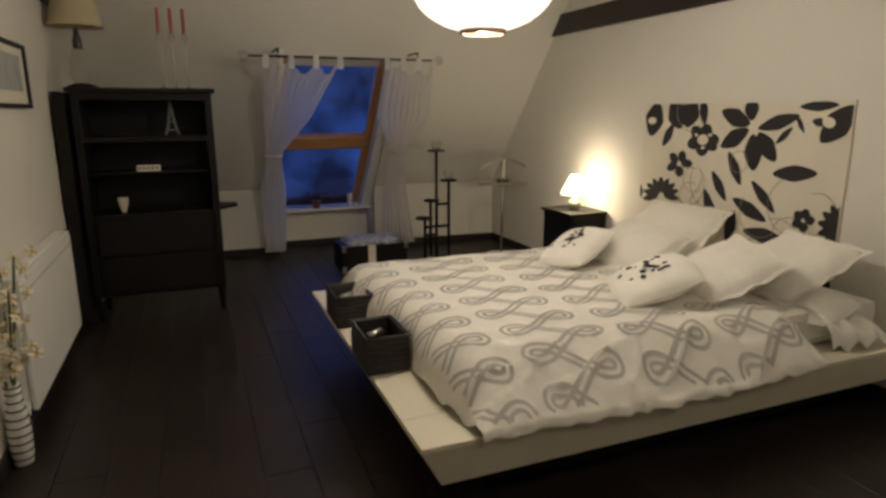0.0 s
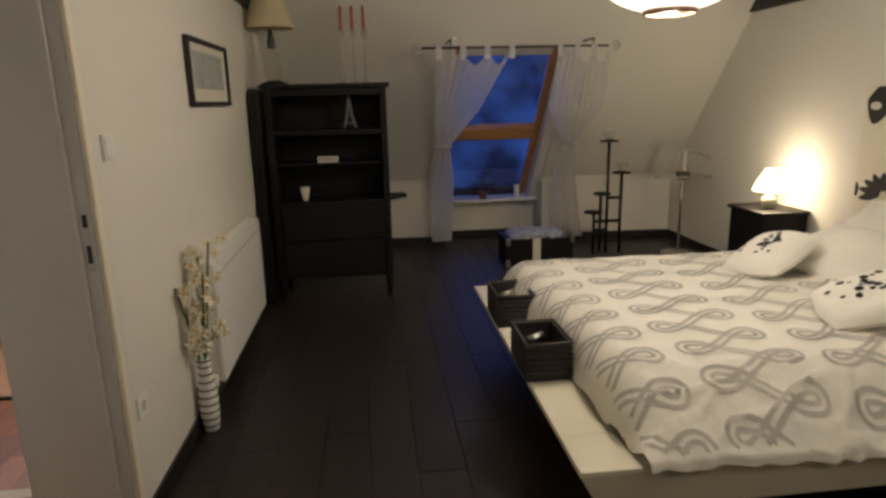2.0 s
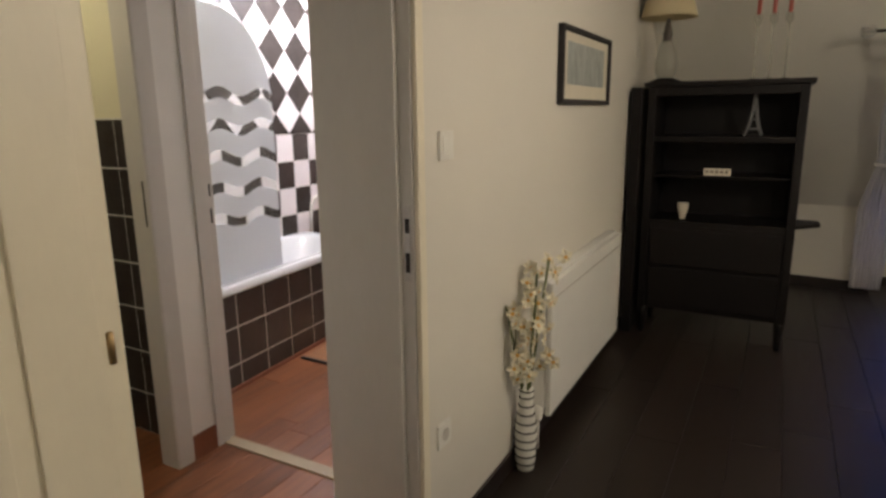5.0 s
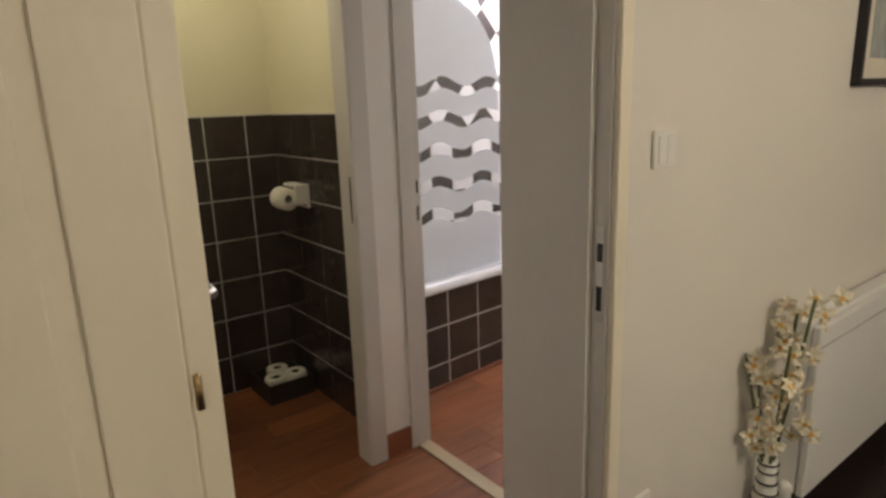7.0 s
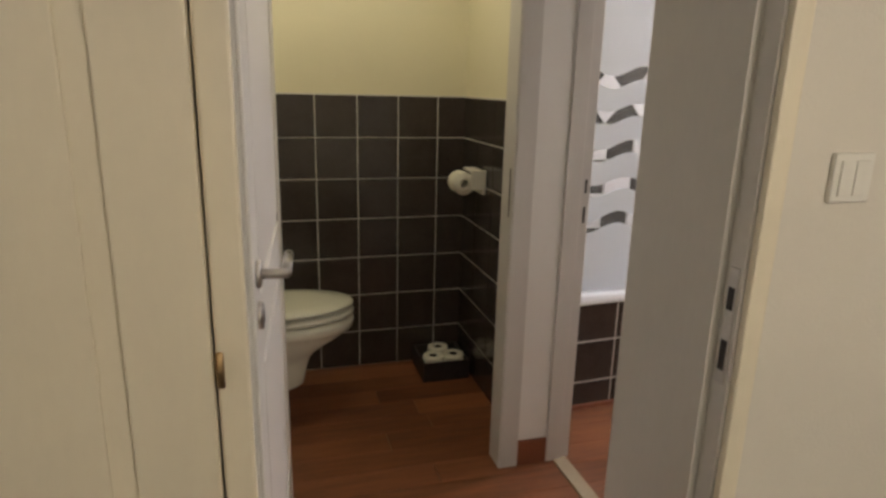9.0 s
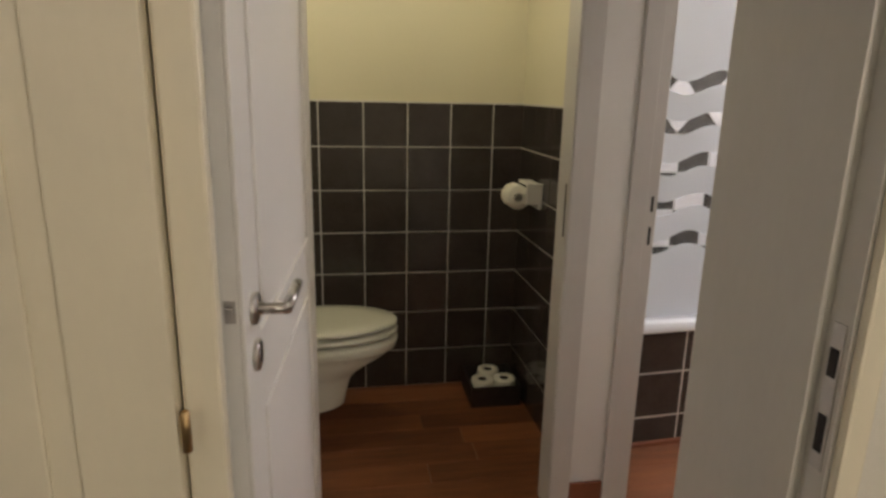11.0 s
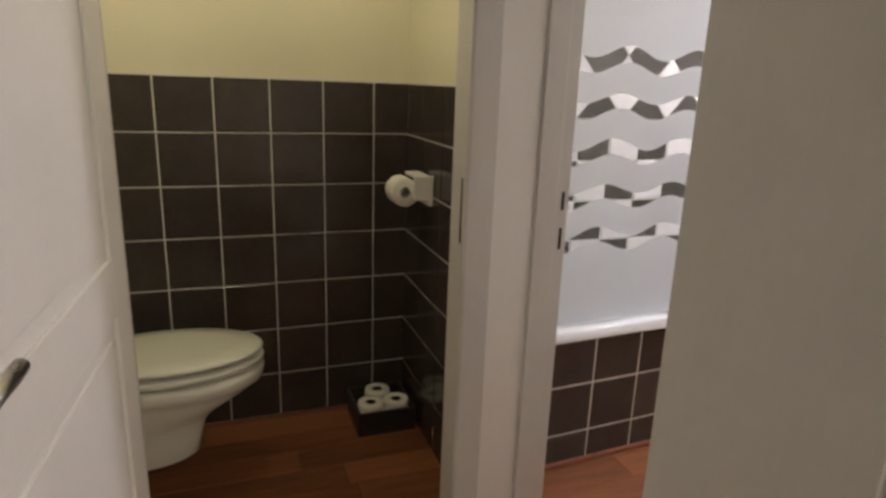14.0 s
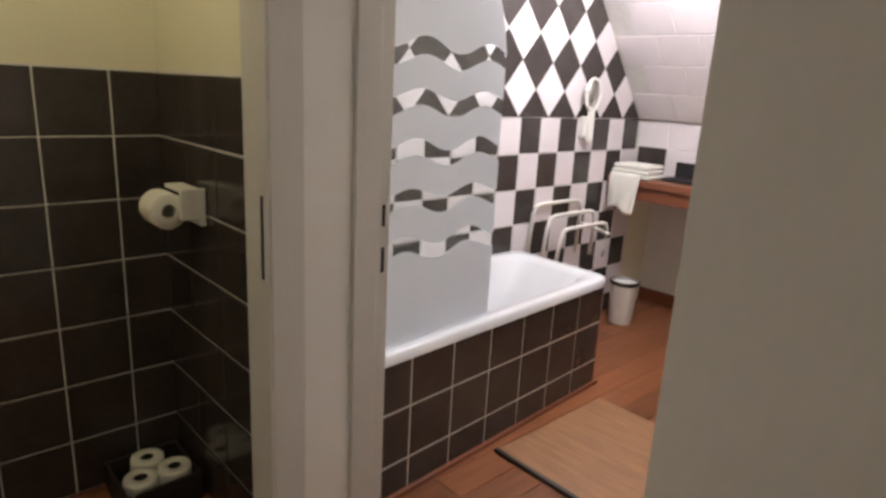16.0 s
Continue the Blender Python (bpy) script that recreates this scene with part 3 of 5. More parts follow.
ring = [(XB + 0.06, 4.62 + 0.065 * math.cos(a), 1.40 + 0.085 * math.sin(a)) for a in [2 * math.pi * k / 28 for k in range(29)]]
part(tube("frame", [ring], 0.011, PLASTIC), mirror)
r_ = lathe("glass", [(0.0, 0.0), (0.06, 0.0), (0.06, 0.004), (0.0, 0.004)], (0, 0, 0), STEEL, None, 24, sy=1.0, sx=1.3)
r_.matrix_basis = pose(XB + 0.056, 4.62, 1.40, 0, 90, 0)
part(r_, mirror)
part(box("handle", (XB + 0.045, 4.60, 1.14), (XB + 0.07, 4.645, 1.315), PLASTIC, bevel=0.008), mirror)
part(box("wall_plate", (XB + 0.012, 4.585, 1.16), (XB + 0.045, 4.66, 1.28), PLASTIC, bevel=0.006), mirror)
rack = thing("towel_rack", (XB, 4.45, 0.6), "white tubular towel rack by the tub", "towel rack")
bars = []
for i, (yo, zo, xo_) in enumerate(((0.0, 0.0, 0.03), (0.02, -0.05, 0.12), (0.04, -0.11, 0.20))):
    y0, y1, z = 4.22 + yo, 4.66 + yo, 0.80 + zo
    bars.append([(XB + xo_, y0 - 0.03, 0.48), (XB + xo_, y0, z - 0.05), (XB + xo_, y0 + 0.02, z - 0.012), (XB + xo_, y0 + 0.06, z), (XB + xo_, y1 - 0.06, z), (XB + xo_, y1 - 0.02, z - 0.012), (XB + xo_, y1, z - 0.05), (XB + xo_, y1 - 0.01, 0.48)])
bars.append([(XB + 0.015, 4.66, 0.66), (XB + 0.22, 4.70, 0.62)])
part(tube("bar", bars, 0.011, PLASTIC), rack)
mat_ob = thing("bath_mat", (-2.0, 3.4, 0), "light wood-coloured bath mat with a dark edge", "mat")
part(box("board", (-2.30, 3.28, 0.002), (-1.72, 3.98, 0.014), mat("pale_wood_mat", (0.37, 0.19, 0.09), 0.5, vary=0.3, scale=5, fine=60, stretch=(1, 8, 1)), bevel=0.003), mat_ob)
part(boxes("edge", [((-2.31, 3.262, 0.002), (-1.71, 3.28, 0.016)), ((-1.72, 3.28, 0.002), (-1.703, 3.98, 0.016))], DARKSTEEL, bevel=0.003), mat_ob)
bath_lamp = thing("ceiling_lamp", (-2.3, 4.05, 2.3), "round white ceiling lamp of the bathroom", "lamp")
part(lathe("shade", [(0.02, 0.12), (0.12, 0.115), (0.14, 0.09), (0.135, 0.085)], (-2.3, 4.05, 2.3), PLASTIC, closed=False), bath_lamp)

# ---- the window ----
def slope_point(x, z, out):
    n_ = Vector((0, 1, 1 / RISE)).normalized()
    return Vector((x, roof_y(1.2, z), z)) + n_ * out


def slope_bar(x0, x1, z0, z1, d0, d1):
    a = [slope_point(x0, z0, d0), slope_point(x1, z0, d0), slope_point(x1, z1, d0), slope_point(x0, z1, d0)]
    return a + [slope_point(x0, z0, d1), slope_point(x1, z0, d1), slope_point(x1, z1, d1), slope_point(x0, z1, d1)]


def bars_mesh(name, list_, m, parent, bevel=0.004):
    v, f = [], []
    for item in list_:
        k = len(v)
        v += slope_bar(*item)
        f += [tuple(i + k for i in q) for q in CUBE]
    return part(mesh(name, v, f, m, None, bevel=bevel), parent)


window = thing("window_1", (1.2, 6.0, 0.4), "pine roof window with two panes in a white reveal", "window", kind="structure")
D0, D1 = 0.13, 0.18
bars_mesh("frame", [(NX0, NX0 + 0.055, 0.36, 1.86, D0, D1), (NX1 - 0.15, NX1 - 0.085, 0.36, 1.86, D0, D1), (NX0 + 0.055, NX1 - 0.15, 0.99, 1.09, D0 - 0.03, D1), (NX0 + 0.055, NX1 - 0.15, 1.79, 1.86, D0, D1)], PINE, window)
bars_mesh("lower_frame", [(NX0 + 0.055, NX1 - 0.15, 0.36, 0.42, D0, D1), (NX0 + 0.055, NX1 - 0.15, 0.965, 0.985, D0, D1)], DARKSTEEL, window)
bars_mesh("pane", [(NX0 + 0.05, NX1 - 0.14, 0.40, 0.975, 0.15, 0.156), (NX0 + 0.05, NX1 - 0.14, 1.08, 1.82, 0.15, 0.156)], PANE, window, 0)
for ch in window.children:
    if ch.name.startswith("pane"):
        ch.visible_shadow = False
bars_mesh("reveal", [(NX1 - 0.085, NX1 + 0.002, 0.2, 1.9, 0.0, 0.24), (NX0 - 0.03, NX0 + 0.002, 0.2, 1.9, 0.0, 0.24)], WHITE, window, 0)
bars_mesh("blind_box", [(NX0 + 0.055, NX1 - 0.15, 1.72, 1.80, 0.10, 0.145)], PRINT, window)
setting(box("sill", (NX0, 6.40, 0.40), (NX1, 6.70, 0.425), WHITE, bevel=0.005), "white window sill in the niche", "sill")


def dusk_material():
    m = bpy.data.materials.new("dusk_garden")
    m.use_nodes = True
    n, l = m.node_tree.nodes, m.node_tree.links
    b = n["Principled BSDF"]
    geo = n.new("ShaderNodeNewGeometry")
    no = n.new("ShaderNodeTexNoise")
    no.inputs["Scale"].default_value, no.inputs["Detail"].default_value = 1.1, 6
    l.new(geo.outputs["Position"], no.inputs["Vector"])
    sep = n.new("ShaderNodeSeparateXYZ")
    l.new(geo.outputs["Position"], sep.inputs[0])
    add = n.new("ShaderNodeMath")
    add.operation = 'MULTIPLY_ADD'
    add.inputs[1].default_value = 0.07
    l.new(sep.outputs["Z"], add.inputs[0])
    l.new(no.outputs["Fac"], add.inputs[2])
    r = n.new("ShaderNodeValToRGB")
    r.color_ramp.elements[0].position, r.color_ramp.elements[0].color = 0.45, (0.006, 0.013, 0.06, 1)
    r.color_ramp.elements[1].position, r.color_ramp.elements[1].color = 0.80, (0.055, 0.15, 0.62, 1)
    l.new(add.outputs[0], r.inputs[0])
    b.inputs["Base Color"].default_value = (0, 0, 0, 1)
    b.inputs["Roughness"].default_value = 1
    l.new(r.outputs[0], b.inputs["Emission Color"])
    b.inputs["Emission Strength"].default_value = 0.6
    return m


setting(mesh("backdrop", [(-9, 12, -4), (12, 12, -4), (12, 12, 9), (-9, 12, 9)], [(0, 1, 2, 3)], dusk_material()), "dark blue dusk garden beyond the window", "backdrop")
sky_lamp = bpy.data.lights.new("window_daylight", 'AREA')
sky_lamp.shape, sky_lamp.size, sky_lamp.size_y, sky_lamp.energy, sky_lamp.color = 'RECTANGLE', 0.7, 1.6, 2.0, (0.12, 0.25, 1.0)
lamp_ob = new("window_daylight", sky_lamp)
lamp_ob.matrix_basis = look((1.2, 6.45, 1.42), (1.2, 5.2, 0.3))

pot = thing("flower_pot", (1.17, 6.46, 0.425), "dark dried flowers in a small clay pot on the sill", "plant")
part(lathe("pot", [(0.035, 0), (0.05, 0.07), (0.054, 0.08), (0.045, 0.08)], (1.17, 6.46, 0.425), TERRA), pot)
random.seed(3)
pv, pf = [], []
for i in range(90):
    a, r, h = random.random() * 6.28, random.random() ** 0.6 * 0.16, 0.06 + random.random() * 0.10
    c = Vector((1.17 + r * math.cos(a), 6.44 + 0.4 * r * math.sin(a), 0.425 + h))
    u, w = Vector((random.gauss(0, 1), random.gauss(0, 1), random.gauss(0, 1))).normalized() * 0.022, Vector((random.gauss(0, 1), random.gauss(0, 1), random.gauss(0, 1))).normalized() * 0.016
    k = len(pv)
    pv += [c - u, c + w, c + u, c - w]
    pf.append((k, k + 1, k + 2, k + 3))
part(mesh("dried_flowers", pv, pf, mat("dried_flower", (0.06, 0.02, 0.02), 0.8, vary=0.5, scale=40)), pot)
cnd = thing("candle", (1.53, 6.47, 0.425), "white pillar candle on the window sill", "candle")
part(lathe("wax", [(0.026, 0), (0.027, 0.01), (0.027, 0.13), (0.02, 0.135)], (1.53, 6.47, 0.425), PLASTIC), cnd)

# curtain rod and voile curtains
RY, RZ = 4.97, 1.815
rod = thing("curtain_rod", (1.2, RY, RZ), "dark iron curtain rod with wire ball ends", "curtain rod")
part(tube("rod", [[(0.45, RY, RZ), (1.93, RY, RZ)]], 0.009, DARKSTEEL), rod)
for x in (0.42, 1.96):
    loops = []
    for k in range(4):
        a = math.pi * k / 4
        loops.append([(x + 0.036 * math.cos(b), RY + 0.036 * math.sin(b) * math.cos(a), RZ + 0.036 * math.sin(b) * math.sin(a)) for b in [2 * math.pi * j / 16 for j in range(17)]])
    part(tube("finial", loops, 0.0035, STEEL, None, 6), rod)
for x in (0.67, 1.78):
    part(tube("bracket", [[(x, RY - 0.004, RZ - 0.012), (x, RY - 0.004, RZ + 0.05), (x, RY + 0.02, RZ + 0.055), (x, roof_y(x, RZ + 0.055) + 0.01, RZ + 0.055)]], 0.009, DARKSTEEL), rod)


def curtain(sections, folds, tabs, label):
    """A gathered sheet through sections (z, y, x0, x1), hung by tabs from the rod, with a band at its waist."""
    ob = thing("curtain", (sections[-1][2], sections[-1][1], 0.03), label, "curtain", "voile curtains")
    N, M = 72, 60
    v, f = [], []
    zs = [s[0] for s in sections][::-1]
    for j in range(M + 1):
        z = sections[0][0] + (sections[-1][0] - sections[0][0]) * j / M
        y, x0, x1 = (float(np.interp(z, zs, [s[i] for s in sections][::-1])) for i in (1, 2, 3))
        amp = 0.017 * min(1.0, 0.35 + (x1 - x0) * 1.2)
        sag = 0.10 * max(0, 1 - j / 5.0)
        for i in range(N + 1):
            u = i / N
            swag = sag * math.sin(math.pi * min(max((u * tabs) % 1, 0), 1)) * (0.9 if 1 < u * tabs < tabs - 0.2 else 0.25)
            ph = u * folds * 2 * math.pi + 0.6 * math.sin(3 * u * math.pi + z)
            v.append((x0 + (x1 - x0) * u + 0.006 * math.sin(ph * 2 + z * 3), y + amp * math.sin(ph) + 0.008 * math.sin(ph * 2.3 + z * 4), z - swag))
    for j in range(M):
        for i in range(N):
            a = j * (N + 1) + i
            f.append((a, a + 1, a + N + 2, a + N + 1))
    part(mesh("sheet", v, f, VOILE, None, smooth=True), ob)
    z, y, x0, x1 = sections[2]
    part(tube("tie_band", [[(x0 - 0.012, y - 0.03, z), ((x0 + x1) / 2, y - 0.055, z - 0.01), (x1 + 0.012, y - 0.03, z), (x1, y + 0.05, z), (x0, y + 0.05, z), (x0 - 0.012, y - 0.03, z)]], 0.012, VOILE), ob)
    tv = []
    z, y, x0, x1 = sections[0]
    for k in range(tabs + 1):
        xx = x0 + (x1 - x0) * k / tabs
        tv.append(((xx - 0.022, RY - 0.014, z - 0.05), (xx + 0.022, RY - 0.0115, RZ + 0.013)))
    split_boxes("tab", tv, VOILE, ob)
    return ob


curtain([(1.78, 4.98, 0.58, 1.14), (1.36, 5.42, 0.585, 0.97), (1.03, 5.74, 0.63, 0.74), (0.70, 5.98, 0.58, 0.80), (0.05, 6.2, 0.60, 0.80)], 9, 3, "sheer white tab curtain tied back at the window")
curtain([(1.78, 4.98, 1.52, 1.92), (1.36, 5.42, 1.56, 2.04), (1.03, 5.74, 1.78, 1.90), (0.60, 6.0, 1.76, 2.0), (0.05, 6.14, 1.78, 2.14)], 8, 3, "sheer white tab curtain tied back at the window")

# ---- the bed ----
bed = thing("bed", (1.8, 2.6, 0), "low cream platform bed on a dark base", "bed")
BX0, BX1, BY0, BY1, BZ = 0.612, XR - 0.016, 1.695, 3.61, 0.36
v = [(BX0 + 0.085, BY0 + 0.045, 0.185), (BX1, BY0 + 0.045, 0.185), (BX1, BY1 - 0.05, 0.185), (BX0 + 0.085, BY1 - 0.05, 0.185),
     (BX0 + 0.004, BY0 + 0.004, BZ - 0.02), (BX1, BY0 + 0.004, BZ - 0.02), (BX1, BY1 - 0.004, BZ - 0.02), (BX0 + 0.004, BY1 - 0.004, BZ - 0.02)]
part(mesh("apron", v, CUBE, PLATFORM, None, bevel=0.004), bed)
part(box("base", (0.95, 1.95, 0), (BX1 - 0.1, 3.4, 0.185), BLACKWOOD), bed)
for y0, y1 in ((BY0, 1.904), (1.907, 2.78), (2.783, BY1)):
    part(box("board", (BX0, y0, BZ - 0.02), (1.35, y1, BZ), PLATFORM, None, bevel=0.003), bed)
part(box("board", (1.352, BY0, BZ - 0.02), (BX1, BY1, BZ), PLATFORM, None, bevel=0.003), bed)
part(box("mattress", (0.88, 1.86, BZ), (BX1 - 0.06, 3.36, 0.53), LINEN, None, bevel=0.04), bed)

DX0, DX1, DY0, DY1 = 0.80, 2.40, 1.672, 3.50


def cap(d, w):
    t_ = min(max(d / w, 0), 1)
    return math.sqrt(1 - (1 - t_) ** 2)


def edge_x(y):
    """The duvet's foot end, a little askew on the platform."""
    return DX0 - 0.045 * (y - 1.9) + 0.018 * math.sin(y * 5.5)


def quilt(x, y):
    """The duvet's height: steep at the foot end, a long soft fall to the front hem, creases along both."""
    q = (y - DY0) / (0.30 + 0.04 * math.sin(x * 2.1))
    fall = math.sin(min(max(q, 0), 1) * math.pi / 2) ** 1.05
    left = cap(x - edge_x(y), 0.14)
    right = 0.45 + 0.55 * cap(DX1 + 0.005 - x, 0.12)
    base = BZ + 0.008 + 0.018 * math.sin(x * 4.2 - 2.6)
    h = base + (0.568 - base) * fall * left * cap(DY1 - y, 0.2) * (right if y < 2.1 else 1)
    w = noise.noise(Vector((x * 2.6, y * 2.6, 0.3))) * 0.010 + noise.noise(Vector((x * 8, y * 6, 4.2))) * 0.006
    side = max(0, 1 - abs(q - 0.45) / 0.75)
    w += side * (0.014 * noise.noise(Vector((x * 5 + y * 7, y * 3 - x * 2, 1.0))) + 0.011 * noise.noise(Vector((x * 13 + y * 9, y * 6, 5.0))))
    ridge = noise.noise(Vector((x * 4.0 - y * 9, x * 2 + y * 5, 9.1)))
    w += side * 0.016 * max(0, 1 - abs(ridge) * 6)
    w += max(0, 1 - q / 0.22) * 0.005 * math.sin(x * 38 + 4 * noise.noise(Vector((x * 6, y * 4, 1))))
    w += (1 - left) * 0.012 * math.sin(y * 24 + 2 * math.sin(y * 7))
    return max(h + w, BZ + 0.004)


def quilt_point(x, y, lift=0.0):
    """Sheet point: the foot end follows its own line, the border falls outwards in a ruffled hem."""
    near = max(0, 1 - (x - DX0) / 0.5)
    x += near * (edge_x(y) - DX0)
    hem = max(0, 1 - (y - DY0) / 0.07) * (0.006 * math.sin(x * 41 + 3 * math.sin(x * 13)) + 0.018 * noise.noise(Vector((x * 9, 2, 3))))
    return (x, y + hem, quilt(x, y) + lift)


duvet = thing("duvet", (1.6, 2.5, 0.54), "white cotton duvet printed with grey looping ribbons", "duvet")
N, M = 150, 140
qv = [quilt_point(DX0 + (DX1 - DX0) * i / N, DY0 + (DY1 - DY0) * (j / M)) for j in range(M + 1) for i in range(N + 1)]
qf = [(j * (N + 1) + i, j * (N + 1) + i + 1, (j + 1) * (N + 1) + i + 1, (j + 1) * (N + 1) + i) for j in range(M) for i in range(N)]
rim = [i for i in range(N + 1)]
for i in rim:
    x, y, z = qv[i]
    qv.append((x, min(y - 0.006, BY0 - 0.008), z - 0.026 + 0.004 * math.sin(x * 50) + 0.012 * noise.noise(Vector((x * 11, 0, 4)))))
k0 = (N + 1) * (M + 1)
qf += [(i, i + 1, k0 + i + 1, k0 + i) for i in range(N)]
part(mesh("cover", qv, qf, LINEN, None, smooth=True), duvet)


def strand(cx, phase, offset, width):
    """A looping ribbon that runs along the bed's width, laid on the cover."""
    pts = []
    n_ = 760
    for i in range(n_ + 1):
        th = i / n_ * 2 * math.pi * 9.7
        pts.append(Vector((cx + 0.172 * math.sin(th) + 0.006 * math.sin(th * 0.37 + phase), DY0 - 0.04 * phase + 0.208 * (th / (2 * math.pi)) + 0.064 * math.sin(2 * th))))
    for p in pts:
        s_ = p.y - DY0                # the front fall is longer than its plan
        p.y = DY0 + (s_ * 0.74 if s_ < 0.4 else s_ - 0.104)
    v, f = [], []
    last = None
    for i, p in enumerate(pts):
        d = (pts[min(i + 1, n_)] - pts[max(i - 1, 0)]).normalized()
        nn = Vector((-d.y, d.x))
        a, b = p + nn * (offset - width / 2), p + nn * (offset + width / 2)
        ok = all(DX0 + 0.006 < q.x < DX1 - 0.01 and DY0 + 0.012 < q.y < DY1 - 0.01 for q in (a, b))
        if ok:
            c = (a + b) / 2
            lf = 0.0034 + 0.001 * math.cos(i / n_ * 2 * math.pi * 9.7)
            v += [quilt_point(a.x, a.y, lf), quilt_point(c.x, c.y, lf), quilt_point(b.x, b.y, lf)]
            k = len(v) - 3
            if last == i - 1:
                f += [(k - 3, k - 2, k + 1, k), (k - 2, k - 1, k + 2, k + 1)]
            last = i
    return v, f


pv, pf = [], []
for c, (cx, ph) in enumerate(((0.83, 0.4), (1.27, 2.2), (1.72, 0.9), (2.16, 3.0))):
    for off in (-0.0145, 0.0145):
        a, b = strand(cx, ph, off, 0.0145)
        k = len(pv)
        pv += a
        pf += [tuple(i + k for i in q) for q in b]
part(mesh("printed_ribbon", pv, pf, PRINT, None, smooth=True), duvet)


def pillow(label, m, w, h, t_, dots=False, flange=0.0):
    """A stuffed pillow, made lying flat round its middle."""
    ob = thing("pillow", (0, 0, 0), label, "pillow", "pillows on the bed")
    n_ = 26
    seed_ = random.random() * 20

    def top(u, q, s):
        e = (1 - abs(u) ** 2.6) * (1 - abs(q) ** 2.6)
        pin = 1 - 0.06 * (abs(u * q))
        z = s * t_ / 2 * max(e, 0) ** 0.55 + 0.012 * noise.noise(Vector((u * 2 + seed_, q * 2, s))) * e
        return (u * w / 2 * pin * (1 - 0.05 * q * q), q * h / 2 * pin * (1 - 0.05 * u * u), z)
    v, f = [], []
    for s in (1, -1):
        k = len(v)
        v += [top(-1 + 2 * i / n_, -1 + 2 * j / n_, s) for j in range(n_ + 1) for i in range(n_ + 1)]
        f += [(k + j * (n_ + 1) + i, k + j * (n_ + 1) + i + 1, k + (j + 1) * (n_ + 1) + i + 1, k + (j + 1) * (n_ + 1) + i) for j in range(n_) for i in range(n_)]
    mesh("cushion", v, f, m, ob, smooth=True)
    if flange:
        fl = []
        for i in range(64):
            a = 2 * math.pi * i / 64
            c, s = math.cos(a), math.sin(a)
            r = 1 / max(abs(c), abs(s))
            for k_ in (0.93, 1.0 + flange):
                fl.append((c * r * w / 2 * k_, s * r * h / 2 * k_, 0.012 * math.sin(a * 11) * (k_ - 0.9) * 5))
        mesh("flange", fl, [(2 * i, 2 * i + 1, (2 * i + 3) % 128, (2 * i + 2) % 128) for i in range(64)], m, ob, smooth=True)
    if dots:
        dv, df = [], []
        for i in range(26):
            u, q = random.gauss(-0.05, 0.27), random.gauss(0, 0.27)
            if abs(u) > 0.75 or abs(q) > 0.75:
                continue
            k = len(dv)
            rr = random.uniform(0.008, 0.017)
            for a in range(9):
                x, y = u + rr * math.cos(a * 0.698) / w * 2, q + rr * math.sin(a * 0.698) / h * 2
                p = top(x, y, 1)
                dv.append((p[0], p[1], p[2] + 0.003))
            df.append(tuple(range(k, k + 9)))
        tagged(mesh("printed_dots", dv, df, INK, ob), kind="stuff")
    return ob


random.seed(11)
for label, w, h, t_, dots, fl, ps in (
        ("large plump white pillow leaning on the wall", 0.52, 0.56, 0.17, False, 0.05, (2.72, 3.02, 0.68, 0, -30, 12)),
        ("large plump white pillow leaning on the wall", 0.48, 0.50, 0.16, False, 0.05, (2.72, 2.16, 0.655, 0, -28, -8)),
        ("soft white square pillow with a flat border", 0.50, 0.48, 0.15, False, 0.05, (2.36, 2.88, 0.645, 4, -16, 14)),
        ("soft white square pillow with a flat border", 0.44, 0.44, 0.15, False, 0.07, (2.33, 2.19, 0.665, 6, -24, -14)),
        ("white cushion printed with black petals", 0.40, 0.34, 0.13, True, 0.0, (1.99, 2.92, 0.655, -8, -22, 22)),
        ("white cushion printed with black petals", 0.40, 0.34, 0.13, True, 0.0, (1.93, 2.20, 0.655, 10, -20, -24)),
        ("rolled white cotton bolster at the bed edge", 0.36, 0.40, 0.17, False, 0.0, (2.66, 2.0, 0.50, 0, -8, 8))):
    p = pillow(label, LINEN, w, h, t_, dots, fl)
    p.matrix_basis = pose(*ps)
sheet = thing("bed_sheet", (2.8, 1.8, 0.37), "crumpled white sheet hanging at the bed head", "sheet")
sv, sf = [], []
for j in range(21):
    for i in range(31):
        u, w = i / 30, j / 20
        sv.append((2.52 + 0.36 * u, 1.73 + 0.35 * w, BZ + 0.012 + 0.14 * cap(w, 0.5) * (1 - 0.5 * u) + 0.02 * math.sin(u * 18 + 3 * w) * (1 - w) + 0.02))
sf = [(j * 31 + i, j * 31 + i + 1, (j + 1) * 31 + i + 1, (j + 1) * 31 + i) for j in range(20) for i in range(30)]
part(mesh("cloth", sv, sf, LINEN, None, smooth=True), sheet)


